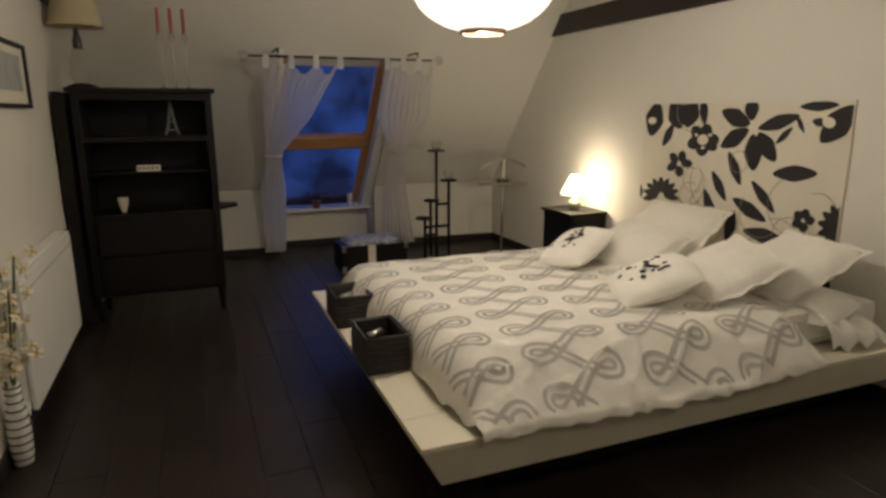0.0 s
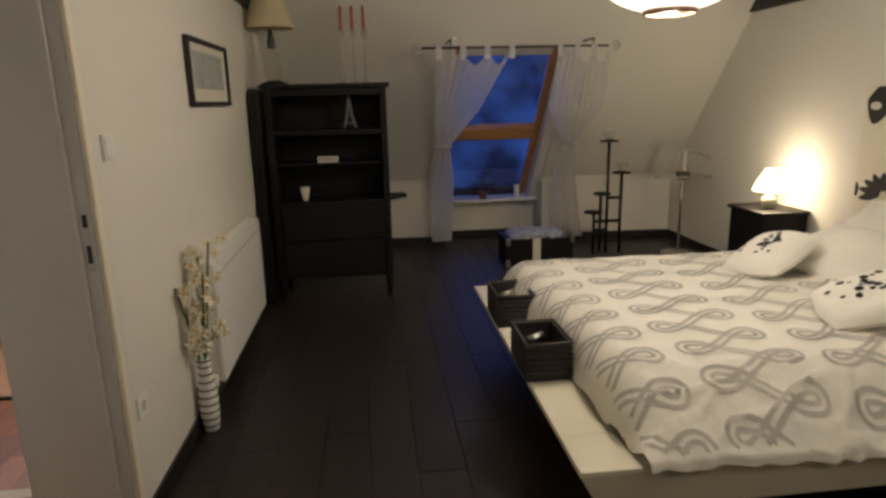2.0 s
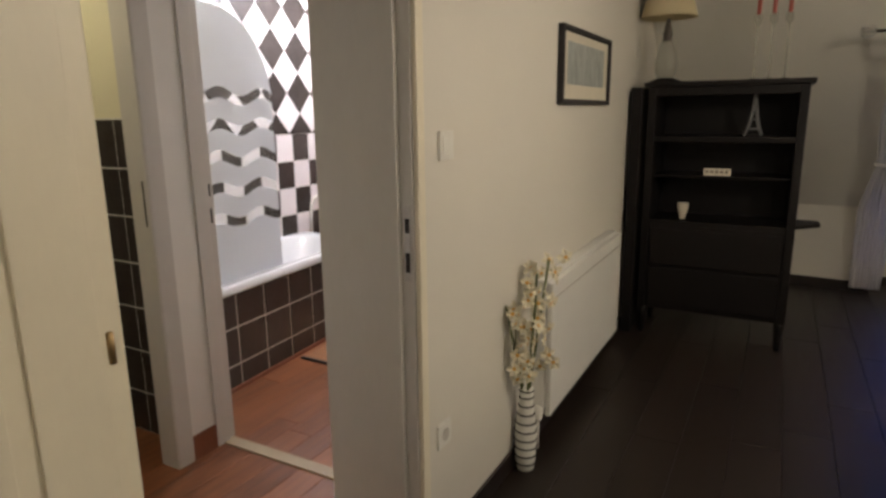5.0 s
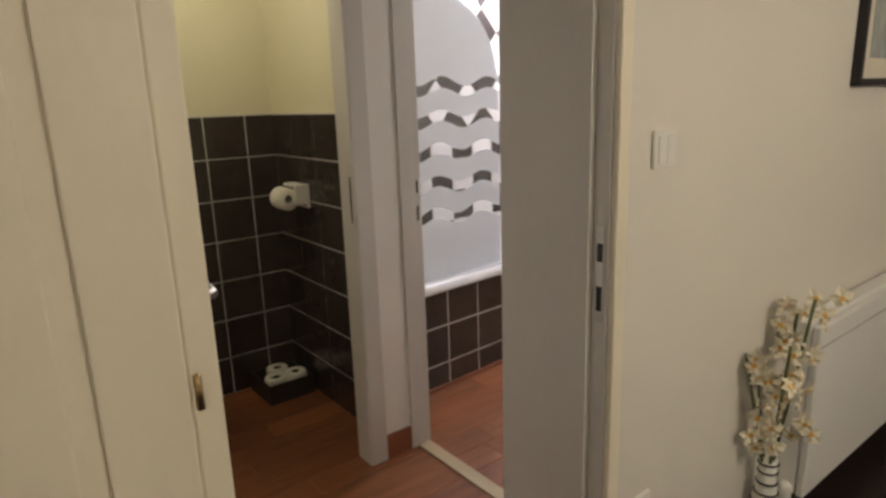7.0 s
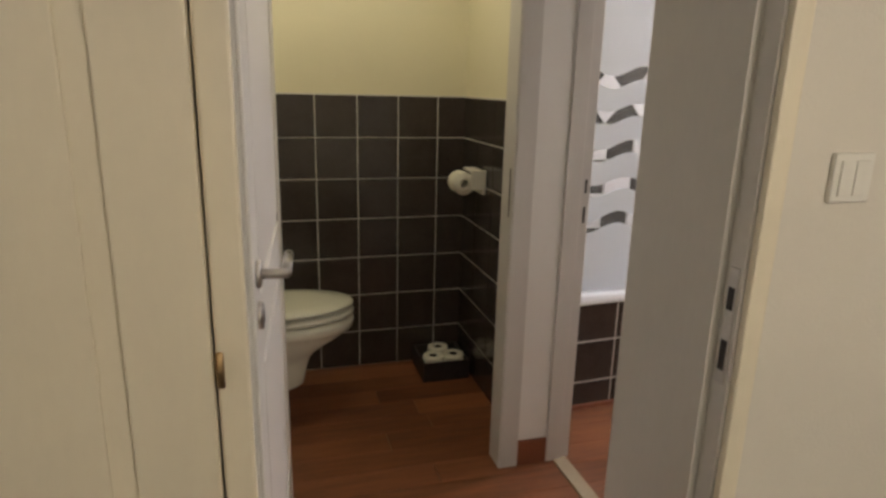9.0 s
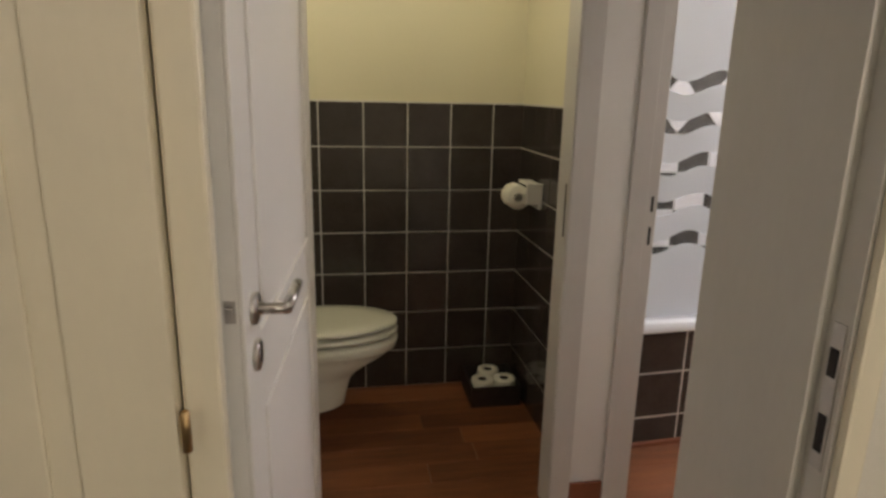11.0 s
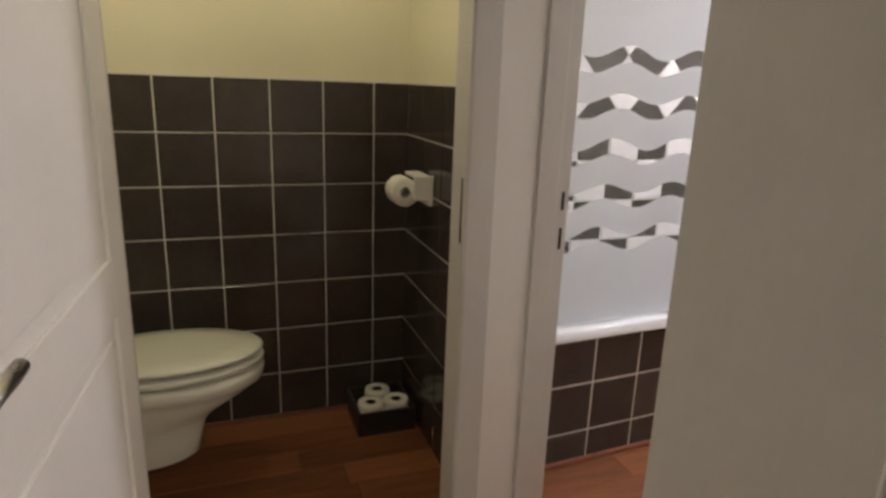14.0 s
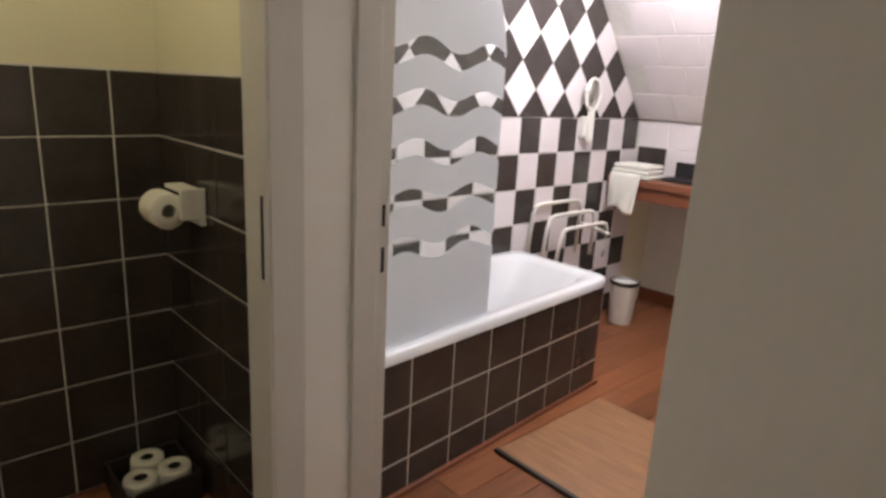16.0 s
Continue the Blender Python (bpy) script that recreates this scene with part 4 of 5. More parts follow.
def crate(x0, y0):
    ob = thing("crate", (x0 + 0.09, y0 + 0.13, BZ), "dark woven box standing on the bed platform", "box", "boxes on the platform")
    z0, z1, x1, y1, t_ = BZ + 0.0005, BZ + 0.155, x0 + 0.18, y0 + 0.26, 0.012
    part(boxes("side", [((x0, y0, z0), (x1, y1, z0 + t_)), ((x0, y0, z0 + t_), (x0 + t_, y1, z1)), ((x1 - t_, y0, z0 + t_), (x1, y1, z1)), ((x0 + t_, y0, z0 + t_), (x1 - t_, y0 + t_, z1)),
                        ((x0 + t_, y1 - t_, z0 + t_), (x1 - t_, y1, z1))], CRATE, None, bevel=0.003), ob)
    part(tube("rim", [[(x0, y0, z1), (x1, y0, z1), (x1, y1, z1), (x0, y1, z1), (x0, y0, z1)]], 0.008, CRATE), ob)
    part(tube("weave", [[(x0 - 0.002, y0 - 0.002, z), (x1 + 0.002, y0 - 0.002, z), (x1 + 0.002, y1 + 0.002, z), (x0 - 0.002, y1 + 0.002, z), (x0 - 0.002, y0 - 0.002, z)] for z in [z0 + 0.02 + 0.022 * k for k in range(6)]], 0.0045, CRATE, None, 6), ob)
    part(tube("content", [[(x0 + 0.05, y0 + 0.18, z0 + 0.1), (x0 + 0.12, y0 + 0.2, z0 + 0.11)]], 0.02, STEEL), ob)
    return ob


crate(0.60, 2.30)
crate(0.61, 2.90)

# ---- printed canvas on the wall ----
PY0, PY1, PZ0, PZ1 = 2.15, 3.695, 0.485, 1.457
art = thing("wall_panel", (XR, 2.9, 1.0), "ecru fabric wall panel with large black flowers and leaves", "wall hanging")
part(box("canvas", (XR - 0.012, PY0, PZ0), (XR - 0.001, PY1, PZ1), CANVAS, None, bevel=0.002), art)
ink_v, ink_f = [], []


def blot(cu, cv, ln, wd, ang, layer=0, point=1.0):
    """A pointed petal or leaf on the canvas; u runs from its far end to its near end, v up, 0 to 1."""
    W, H = PY1 - PY0, PZ1 - PZ0
    n_ = 18
    k = len(ink_v)
    a = radians(ang)
    for i in range(2 * n_):
        t_ = i / n_ * math.pi
        x, y = ln / 2 * math.cos(t_), wd / 2 * math.sin(t_) * (1 - 0.35 * point * abs(math.cos(t_)))
        px, pz = x * math.cos(a) - y * math.sin(a), x * math.sin(a) + y * math.cos(a)
        uu, vv = cu + px / W, cv + pz / H
        uu, vv = min(max(uu, 0.005), 0.995), min(max(vv, 0.005), 0.995)
        ink_v.append((XR - 0.0135 - 0.0016 * layer - 0.00004 * len(ink_f), PY1 - uu * W, PZ0 + vv * H))
    ink_f.append(tuple(range(k, k + 2 * n_)))


blot(0.071, 0.890, 0.241, 0.187, 75)
blot(0.209, 0.928, 0.214, 0.169, 118)
blot(0.289, 0.935, 0.192, 0.168, 73)
blot(0.364, 0.945, 0.170, 0.073, -79)
blot(0.166, 0.782, 0.177, 0.075, 59)
blot(0.531, 0.906, 0.234, 0.107, 160)
blot(0.601, 0.960, 0.136, 0.105, -82)
blot(0.723, 0.883, 0.271, 0.083, 16)
blot(0.533, 0.782, 0.227, 0.107, -151)
blot(0.628, 0.704, 0.210, 0.132, -83)
blot(0.685, 0.742, 0.204, 0.111, -49)
blot(0.753, 0.810, 0.132, 0.042, 45)
blot(0.812, 0.877, 0.109, 0.031, -59)
blot(0.874, 0.973, 0.219, 0.057, 2)
blot(0.947, 0.877, 0.242, 0.146, 48)
blot(0.882, 0.887, 0.080, 0.047, -9)
blot(0.811, 0.604, 0.271, 0.092, 5)
blot(0.548, 0.599, 0.222, 0.073, -60)
blot(0.478, 0.478, 0.216, 0.071, -53)
blot(0.439, 0.325, 0.254, 0.087, -65)
blot(0.692, 0.450, 0.241, 0.068, -43)
blot(0.635, 0.360, 0.271, 0.088, -22)
blot(0.553, 0.236, 0.203, 0.088, -103)
blot(0.711, 0.221, 0.285, 0.090, -2)
blot(1.008, 0.104, 0.102, 0.047, -82)
blot(0.962, 0.027, 0.181, 0.084, -1)
blot(1.014, 0.740, 0.096, 0.035, -82)
blot(0.010, 0.360, 0.093, 0.049, -84)
blot(0.418, 0.735, 0.111, 0.081, -21, 0, 0.4)
blot(0.372, 0.701, 0.088, 0.108, -91, 0, 0.4)
blot(0.324, 0.740, 0.118, 0.085, -164, 0, 0.4)
blot(0.334, 0.806, 0.109, 0.089, 145, 0, 0.4)
blot(0.389, 0.819, 0.089, 0.103, 65, 0, 0.4)
blot(0.423, 0.765, 0.113, 0.078, 2, 0, 0.4)
blot(0.252, 0.540, 0.075, 0.082, -84, 0, 0.4)
blot(0.206, 0.567, 0.103, 0.063, -159, 0, 0.4)
blot(0.213, 0.626, 0.094, 0.068, 149, 0, 0.4)
blot(0.262, 0.642, 0.078, 0.078, 66, 0, 0.4)
blot(0.293, 0.598, 0.101, 0.058, 4, 0, 0.4)
blot(0.081, 0.325, 0.165, 0.046, -166, 0, 0.4)
blot(0.080, 0.359, 0.161, 0.046, 176, 0, 0.4)
blot(0.093, 0.391, 0.144, 0.051, 157, 0, 0.4)
blot(0.115, 0.416, 0.121, 0.059, 130, 0, 0.4)
blot(0.144, 0.428, 0.110, 0.063, 96, 0, 0.4)
blot(0.173, 0.426, 0.117, 0.058, 63, 0, 0.4)
blot(0.197, 0.409, 0.136, 0.049, 37, 0, 0.4)
blot(0.212, 0.384, 0.148, 0.044, 18, 0, 0.4)
blot(0.216, 0.352, 0.149, 0.044, 0, 0, 0.4)
blot(0.871, 0.314, 0.055, 0.060, -83, 0, 0.4)
blot(0.845, 0.331, 0.061, 0.056, -150, 0, 0.4)
blot(0.847, 0.374, 0.058, 0.058, 146, 0, 0.4)
blot(0.874, 0.390, 0.056, 0.058, 73, 0, 0.4)
blot(0.893, 0.359, 0.059, 0.055, 9, 0, 0.4)
blot(1.019, 0.273, 0.110, 0.049, -80, 0, 0.4)
blot(0.997, 0.273, 0.114, 0.049, -106, 0, 0.4)
blot(0.977, 0.288, 0.117, 0.050, -132, 0, 0.4)
blot(0.964, 0.317, 0.118, 0.049, -158, 0, 0.4)
blot(0.961, 0.352, 0.116, 0.049, 177, 0, 0.4)
blot(0.969, 0.386, 0.113, 0.051, 150, 0, 0.4)
blot(0.984, 0.412, 0.110, 0.050, 123, 0, 0.4)
blot(1.006, 0.423, 0.109, 0.049, 96, 0, 0.4)
part(mesh("black_print", ink_v, ink_f, INK), art)
ink_v, ink_f = [], []
blot(0.057, 0.879, 0.085, 0.048, 1, 1, 0)
blot(0.372, 0.762, 0.091, 0.068, 3, 1, 0)
blot(0.248, 0.592, 0.041, 0.029, 4, 1, 0)
blot(0.917, 0.887, 0.073, 0.053, -14, 1, 0)
blot(0.616, 0.856, 0.078, 0.033, 6, 1, 0)
blot(0.867, 0.352, 0.016, 0.015, 11, 1, 0)
blot(0.335, 0.791, 0.033, 0.020, 2, 1, 0)
blot(0.409, 0.795, 0.031, 0.019, 2, 1, 0)
blot(0.376, 0.711, 0.032, 0.020, 4, 1, 0)
part(mesh("pale_heart", ink_v, ink_f, CANVAS), art)
lines = []
random.seed(5)
for _ in range(16):
    u, w_ = random.uniform(0.08, 0.92), random.uniform(0.15, 0.85)
    a, pts = random.random() * 6.28, []
    bend = random.choice((-1, 1)) * random.uniform(0.12, 0.4)
    for i in range(22):
        pts.append((XR - 0.0135, PY1 - min(max(u, 0.01), 0.99) * (PY1 - PY0), PZ0 + min(max(w_, 0.01), 0.99) * (PZ1 - PZ0)))
        u += 0.013 * math.cos(a)
        w_ += 0.021 * math.sin(a)
        a += bend * 0.9
    lines.append(pts)
part(tube("drawn_line", lines, 0.0022, THREAD, None, 5), art)

# ---- paper lantern ----
lantern = thing("pendant_lamp", (LAMP[0], LAMP[1], 1.75), "round white paper lantern hanging lit over the bed", "lamp")
prof = []
for i in range(27):
    a = -1.25 + 2.5 * i / 26
    prof.append((0.315 * math.cos(a) * (1 - 0.012 * (i % 2)), 0.2 * math.sin(a)))
part(lathe("paper_shade", prof, (LAMP[0], LAMP[1], 1.945), LANTERN, None, 48, closed=False), lantern)
part(lathe("ring", [(0.092, 0), (0.101, 0.0), (0.104, 0.02), (0.096, 0.02)], (LAMP[0], LAMP[1], 1.738), mat("ring_wire", (0.22, 0.13, 0.09), 0.5), None, 40, closed=False), lantern)
part(tube("cord", [[(LAMP[0], LAMP[1], 2.1), (LAMP[0], LAMP[1], ZC)]], 0.004, PLASTIC), lantern)
for ch in lantern.children:
    if ch.name.startswith("paper_shade"):
        ch.visible_shadow = False

# ceiling light on the entrance side
el = thing("ceiling_lamp", (1.3, 0.0, 2.28), "plain round ceiling lamp near the door", "lamp")
part(lathe("shade", [(0.02, 0.14), (0.13, 0.135), (0.15, 0.10), (0.145, 0.09)], (1.3, 0.0, 2.28), PLASTIC, closed=False), el)

# ---- night stand and its lamp ----
ns = thing("nightstand", (2.84, 4.27, 0), "black wooden nightstand beside the bed", "nightstand")
part(box("body", (2.71, 4.07, 0.03), (3.04, 4.47, 0.60), BLACKWOOD, None, bevel=0.004), ns)
part(box("top", (2.69, 4.05, 0.60), (3.043, 4.49, 0.625), BLACKWOOD, None, bevel=0.006), ns)
split_boxes("drawer_front", [((2.73, 4.062, 0.33), (3.02, 4.07, 0.58)), ((2.73, 4.062, 0.06), (3.02, 4.07, 0.31))], BLACKWOOD, ns, bevel=0.003)
split_boxes("foot", [((2.72, 4.08, 0), (2.76, 4.12, 0.03)), ((2.99, 4.08, 0), (3.03, 4.12, 0.03)), ((2.72, 4.42, 0), (2.76, 4.46, 0.03)), ((2.99, 4.42, 0), (3.03, 4.46, 0.03))], BLACKWOOD, ns)
tl = thing("table_lamp", (2.84, 4.22, 0.625), "small lit table lamp with a white shade", "lamp")
part(lathe("base", [(0.035, 0), (0.045, 0.01), (0.052, 0.06), (0.048, 0.08), (0.02, 0.095), (0.012, 0.13)], (2.84, 4.22, 0.6255), mat("grey_ceramic", (0.25, 0.24, 0.2), 0.3), None, 24), tl)
part(lathe("shade", [(0.115, 0.0), (0.108, 0.02), (0.085, 0.07), (0.055, 0.125), (0.04, 0.15)], (2.84, 4.22, 0.755), LITSHADE, None, 28, closed=False), tl)
for ch in tl.children:
    if ch.name.startswith("shade"):
        ch.visible_shadow = False

# ---- valet stand ----
vs = thing("valet_stand", (2.82, 5.5, 0), "chrome valet stand with a curved hanger and tray", "valet stand")
VX, VY = 2.82, 5.45
part(tube("pole", [[(VX, VY, 0.02), (VX, VY, 0.93)]], 0.012, STEEL), vs)
part(lathe("foot", [(0.15, 0), (0.152, 0.008), (0.13, 0.016), (0.02, 0.025)], (VX, VY, 0.0), STEEL), vs)
part(tube("hanger", [[(VX + 0.25 * s, VY - 0.03, 0.95 - 0.09 * s * s) for s in [k / 8 - 1 for k in range(17)]]], 0.010, STEEL), vs)
part(box("tray", (VX - 0.24, VY - 0.09, 0.705), (VX + 0.24, VY + 0.07, 0.72), STEEL, None, bevel=0.006), vs)
part(box("clamp", (VX - 0.05, VY - 0.05, 0.69), (VX + 0.05, VY + 0.03, 0.76), DARKSTEEL, None, bevel=0.008), vs)
part(box("plate", (VX - 0.016, VY - 0.03, 0.77), (VX + 0.016, VY - 0.014, 0.95), STEEL, None, bevel=0.003), vs)

# ---- tiered plant stand ----
ps_ = thing("plant_stand", (2.2, 5.65, 0), "dark wooden stepped stand with four round shelves", "plant stand")
PX, PYY = 2.19, 5.62
part(tube("post", [[(PX, PYY, 0), (PX, PYY, 1.03)], [(PX + 0.13, PYY, 0), (PX + 0.13, PYY, 0.74)], [(PX - 0.13, PYY - 0.02, 0), (PX - 0.13, PYY - 0.02, 0.38)], [(PX - 0.04, PYY + 0.06, 0), (PX - 0.04, PYY + 0.06, 0.56)],
                   [(PX - 0.13, PYY, 0.22), (PX, PYY, 0.22)], [(PX - 0.13, PYY, 0.30), (PX, PYY, 0.30)], [(PX, PYY, 0.3), (PX + 0.13, PYY, 0.3)], [(PX, PYY, 0.52), (PX + 0.13, PYY, 0.52)]], 0.014, BLACKWOOD), ps_)
for dx, z, r in ((0, 1.03, 0.085), (0.13, 0.74, 0.085), (-0.05, 0.55, 0.08), (-0.13, 0.38, 0.085)):
    part(lathe("shelf", [(r - 0.01, 0), (r, 0.004), (r, 0.014), (r - 0.005, 0.018)], (PX + dx, PYY, z), BLACKWOOD), ps_)
for dx, z in ((0, 1.049), (0.13, 0.759)):
    ob = thing("glass_bowl", (PX + dx, PYY, z), "small clear glass bowl on the plant stand", "bowl", "bowls on the stand")
    part(lathe("bowl", [(0.02, 0), (0.045, 0.012), (0.055, 0.045), (0.048, 0.08), (0.045, 0.08)], (PX + dx, PYY, z), CLEAR, closed=False), ob)

# ---- trunk with a cushion under the window ----
tr = thing("blanket_chest", (1.46, 5.45, 0), "low black chest with metal corners and a pale strap", "chest")
part(box("body", (1.17, 5.28, 0.0), (1.77, 5.66, 0.24), BLACKWOOD, None, bevel=0.012), tr)
split_boxes("strap", [((1.40, 5.272, 0.0), (1.47, 5.28, 0.245))], CANVAS, tr, bevel=0.003)
split_boxes("corner", [((1.165, 5.274, 0.0), (1.20, 5.31, 0.06)), ((1.165, 5.274, 0.19), (1.20, 5.31, 0.246)), ((1.74, 5.274, 0.19), (1.775, 5.31, 0.246))], STEEL, tr, bevel=0.004)
random.seed(9)
cu = thing("throw", (1.46, 5.45, 0.25), "crumpled blue and white cloth on the trunk", "cloth")
cv_, cf_ = [], []
for j in range(25):
    for i in range(31):
        u, w = i / 30, j / 24
        cv_.append((1.22 + 0.5 * u, 5.29 + 0.34 * w, 0.247 + 0.045 * cap(min(u, 1 - u), 0.25) * cap(min(w, 1 - w), 0.25) + 0.018 * noise.noise(Vector((u * 9, w * 7, 2)))))
cf_ = [(j * 31 + i, j * 31 + i + 1, (j + 1) * 31 + i + 1, (j + 1) * 31 + i) for j in range(24) for i in range(30)]
part(mesh("cloth", cv_, cf_, mat("blue_white_cloth", (0.30, 0.32, 0.40), 0.85, vary=0.9, scale=28), None, smooth=True), cu)

# ---- black cabinet ----
CX0, CX1, CY0, CY1, CZ = -0.675, 0.165, 4.62, 5.0, 1.565
cab = thing("cabinet", (-0.25, 4.8, 0), "black wooden secretary cabinet with open shelves", "cabinet")
t_ = 0.03
part(boxes("body", [((CX0, CY0, 0.17), (CX0 + 0.045, CY1, CZ - 0.03)), ((CX1 - 0.045, CY0, 0.17), (CX1, CY1, CZ - 0.03)), ((CX0 + 0.045, CY1 - 0.015, 0.17), (CX1 - 0.045, CY1, CZ - 0.03)),
                    ((CX0 + 0.045, CY0 + 0.005, 1.215), (CX1 - 0.045, CY1 - 0.015, 1.25)), ((CX0 + 0.045, CY0 + 0.06, 1.0), (CX1 - 0.045, CY1 - 0.015, 1.015)), ((CX0 + 0.045, CY0 + 0.005, 0.71), (CX1 - 0.045, CY1 - 0.015, 0.74)),
                    ((CX0 + 0.045, CY0 + 0.012, 0.17), (CX1 - 0.045, CY1 - 0.015, 0.71)), ((CX0 + 0.045, CY0 + 0.004, 1.485), (CX1 - 0.045, CY0 + 0.03, CZ - 0.03))], BLACKWOOD, None, bevel=0.004), cab)
part(box("top", (CX0 - 0.025, CY0 - 0.025, CZ - 0.03), (CX1 + 0.025, CY1, CZ), BLACKWOOD, None, bevel=0.008), cab)
split_boxes("drawer", [((CX0 + 0.06, CY0 - 0.002, 0.46), (CX1 - 0.06, CY0 + 0.012, 0.69)), ((CX0 + 0.06, CY0 - 0.002, 0.2), (CX1 - 0.06, CY0 + 0.012, 0.44))], BLACKWOOD, cab, bevel=0.006)
for x in (CX0 + 0.03, CX1 - 0.03):
    for y in (CY0 + 0.03, CY1 - 0.03):
        part(lathe("leg", [(0.014, 0), (0.018, 0.02), (0.028, 0.14), (0.03, 0.18)], (x, y, 0), BLACKWOOD, None, 14), cab)
vv = [(CX1, CY0 + 0.06, 0.725), (CX1 + 0.13, CY0 + 0.2, 0.725), (CX1 + 0.12, CY0 + 0.3, 0.725), (CX1, CY0 + 0.32, 0.725)]
part(mesh("side_flap", vv + [(a, b, c + 0.022) for a, b, c in vv], CUBE, BLACKWOOD, None, bevel=0.004), cab)
part(boxes("side_panel", [((XL + 0.02, 4.58, 0.0), (CX0 - 0.03, 4.98, CZ - 0.03))], BLACKWOOD, None, bevel=0.005), cab)
fig = thing("tower_figurine", (-0.1, 4.75, 1.25), "small metal lattice tower ornament on the upper shelf", "ornament")
FX, FY, FZ = -0.1, 4.75, 1.2505
part(tube("lattice", [[(FX + sx_ * 0.045, FY + sy_ * 0.045, FZ), (FX + sx_ * 0.022, FY + sy_ * 0.022, FZ + 0.07), (FX + sx_ * 0.009, FY + sy_ * 0.009, FZ + 0.15), (FX, FY, FZ + 0.235)] for sx_ in (-1, 1) for sy_ in (-1, 1)], 0.009, PEWTER), fig)
split_boxes("platform", [((FX - 0.036, FY - 0.036, FZ + 0.035), (FX + 0.036, FY + 0.036, FZ + 0.043)), ((FX - 0.02, FY - 0.02, FZ + 0.09), (FX + 0.02, FY + 0.02, FZ + 0.097)), ((FX - 0.012, FY - 0.012, FZ + 0.2), (FX + 0.012, FY + 0.012, FZ + 0.21))], PEWTER, fig)
lb = thing("name_plate", (-0.27, 4.72, 1.015), "small white lettered plate on the middle shelf", "sign")
part(box("plate", (-0.345, 4.70, 1.0155), (-0.195, 4.712, 1.058), CANVAS, None, bevel=0.002), lb)
part(boxes("lettering", [((-0.335 + 0.027 * k, 4.6985, 1.03), (-0.317 + 0.027 * k, 4.70, 1.048)) for k in range(5)], mat("grey_lettering", (0.25, 0.22, 0.18), 0.7)), lb)
cup = thing("small_cup", (-0.45, 4.72, 0.74), "small pale cup on the lower shelf", "cup")
part(lathe("cup", [(0.016, 0), (0.02, 0.02), (0.032, 0.07), (0.034, 0.1), (0.03, 0.1)], (-0.45, 4.72, 0.7405), CANVAS, None, 20, closed=True), cup)
gl = thing("table_lamp", (-0.64, 4.85, CZ), "unlit table lamp with clear glass foot and cream shade", "lamp")
part(lathe("foot", [(0.09, 0), (0.095, 0.012), (0.05, 0.03)], (-0.62, 4.82, CZ + 0.0005), BLACKWOOD), gl)
part(lathe("glass_base", [(0.045, 0.03), (0.062, 0.06), (0.066, 0.13), (0.05, 0.21), (0.03, 0.25)], (-0.62, 4.82, CZ), CLEAR, closed=False), gl)
part(lathe("neck", [(0.03, 0.25), (0.026, 0.27), (0.03, 0.29), (0.02, 0.33), (0.012, 0.38)], (-0.62, 4.82, CZ), DARKSTEEL), gl)
part(lathe("shade", [(0.165, 0.385), (0.13, 0.52), (0.10, 0.62)], (-0.62, 4.82, CZ), SHADE, None, 40, closed=False), gl)
for k, x in enumerate((-0.13, -0.05, 0.03)):
    ob = thing("candle_glass", (x, 4.86, CZ), "tall clear glass candlestick with a red striped candle", "candlestick", "candlesticks on the cabinet")
    part(lathe("stem", [(0.03, 0), (0.03, 0.006), (0.006, 0.02), (0.006, 0.3), (0.02, 0.33), (0.02, 0.37), (0.018, 0.37)], (x, 4.86, CZ + 0.0005), CLEAR, None, 16, closed=False), ob)
    part(lathe("candle", [(0.011, 0.37), (0.012, 0.375), (0.012, 0.53), (0.004, 0.54)], (x, 4.86, CZ), RED, None, 14), ob)

# ---- radiator, vase, picture, switch and socket ----
rad = thing("radiator", (-0.74, 3.6, 0.14), "white flat panel radiator on the wall", "radiator")
part(box("panel", (-0.725, 2.99, 0.14), (-0.70, 4.19, 0.725), WHITE, None, bevel=0.008), rad)
part(box("back_panel", (-0.775, 3.0, 0.16), (-0.735, 4.18, 0.70), WHITE, None, bevel=0.006), rad)
part(box("top_grille", (-0.78, 2.985, 0.705), (-0.727, 4.195, 0.735), WHITE, None, bevel=0.006), rad)
part(boxes("groove", [((-0.7005, 3.0, 0.655), (-0.6985, 4.18, 0.662))], PRINT), rad)
split_boxes("side_cover", [((-0.78, 2.985, 0.15), (-0.727, 2.992, 0.705)), ((-0.78, 4.188, 0.15), (-0.727, 4.195, 0.705))], WHITE, rad)
part(lathe("valve", [(0.016, 0), (0.02, 0.01), (0.02, 0.05), (0.012, 0.06)], (-0.745, 2.965, 0.13), PLASTIC), rad)
part(tube("pipe", [[(-0.745, 2.965, 0.14), (-0.745, 2.965, 0.0)]], 0.008, PLASTIC), rad)

VAX, VAY = -0.735, 2.80
vase = thing("vase", (VAX, VAY, 0), "tall white floor vase with black rings", "vase")
vp = [(0.033, 0), (0.036, 0.01), (0.041, 0.05), (0.044, 0.14), (0.040, 0.2), (0.030, 0.25), (0.026, 0.30), (0.027, 0.345), (0.023, 0.345)]
part(lathe("body", vp, (VAX, VAY, 0), PLASTIC), vase)
rv_ = []
for z in (0.03, 0.065, 0.10, 0.135, 0.17, 0.205, 0.24, 0.275, 0.31, 0.338):
    r = float(np.interp(z, [q[1] for q in vp[:8]], [q[0] for q in vp[:8]])) + 0.0005
    rv_.append([(VAX + r * math.cos(a), VAY + r * math.sin(a), z) for a in [2 * math.pi * k / 28 for k in range(29)]])
part(tube("black_ring", rv_, 0.0035, INK, None, 6), vase)
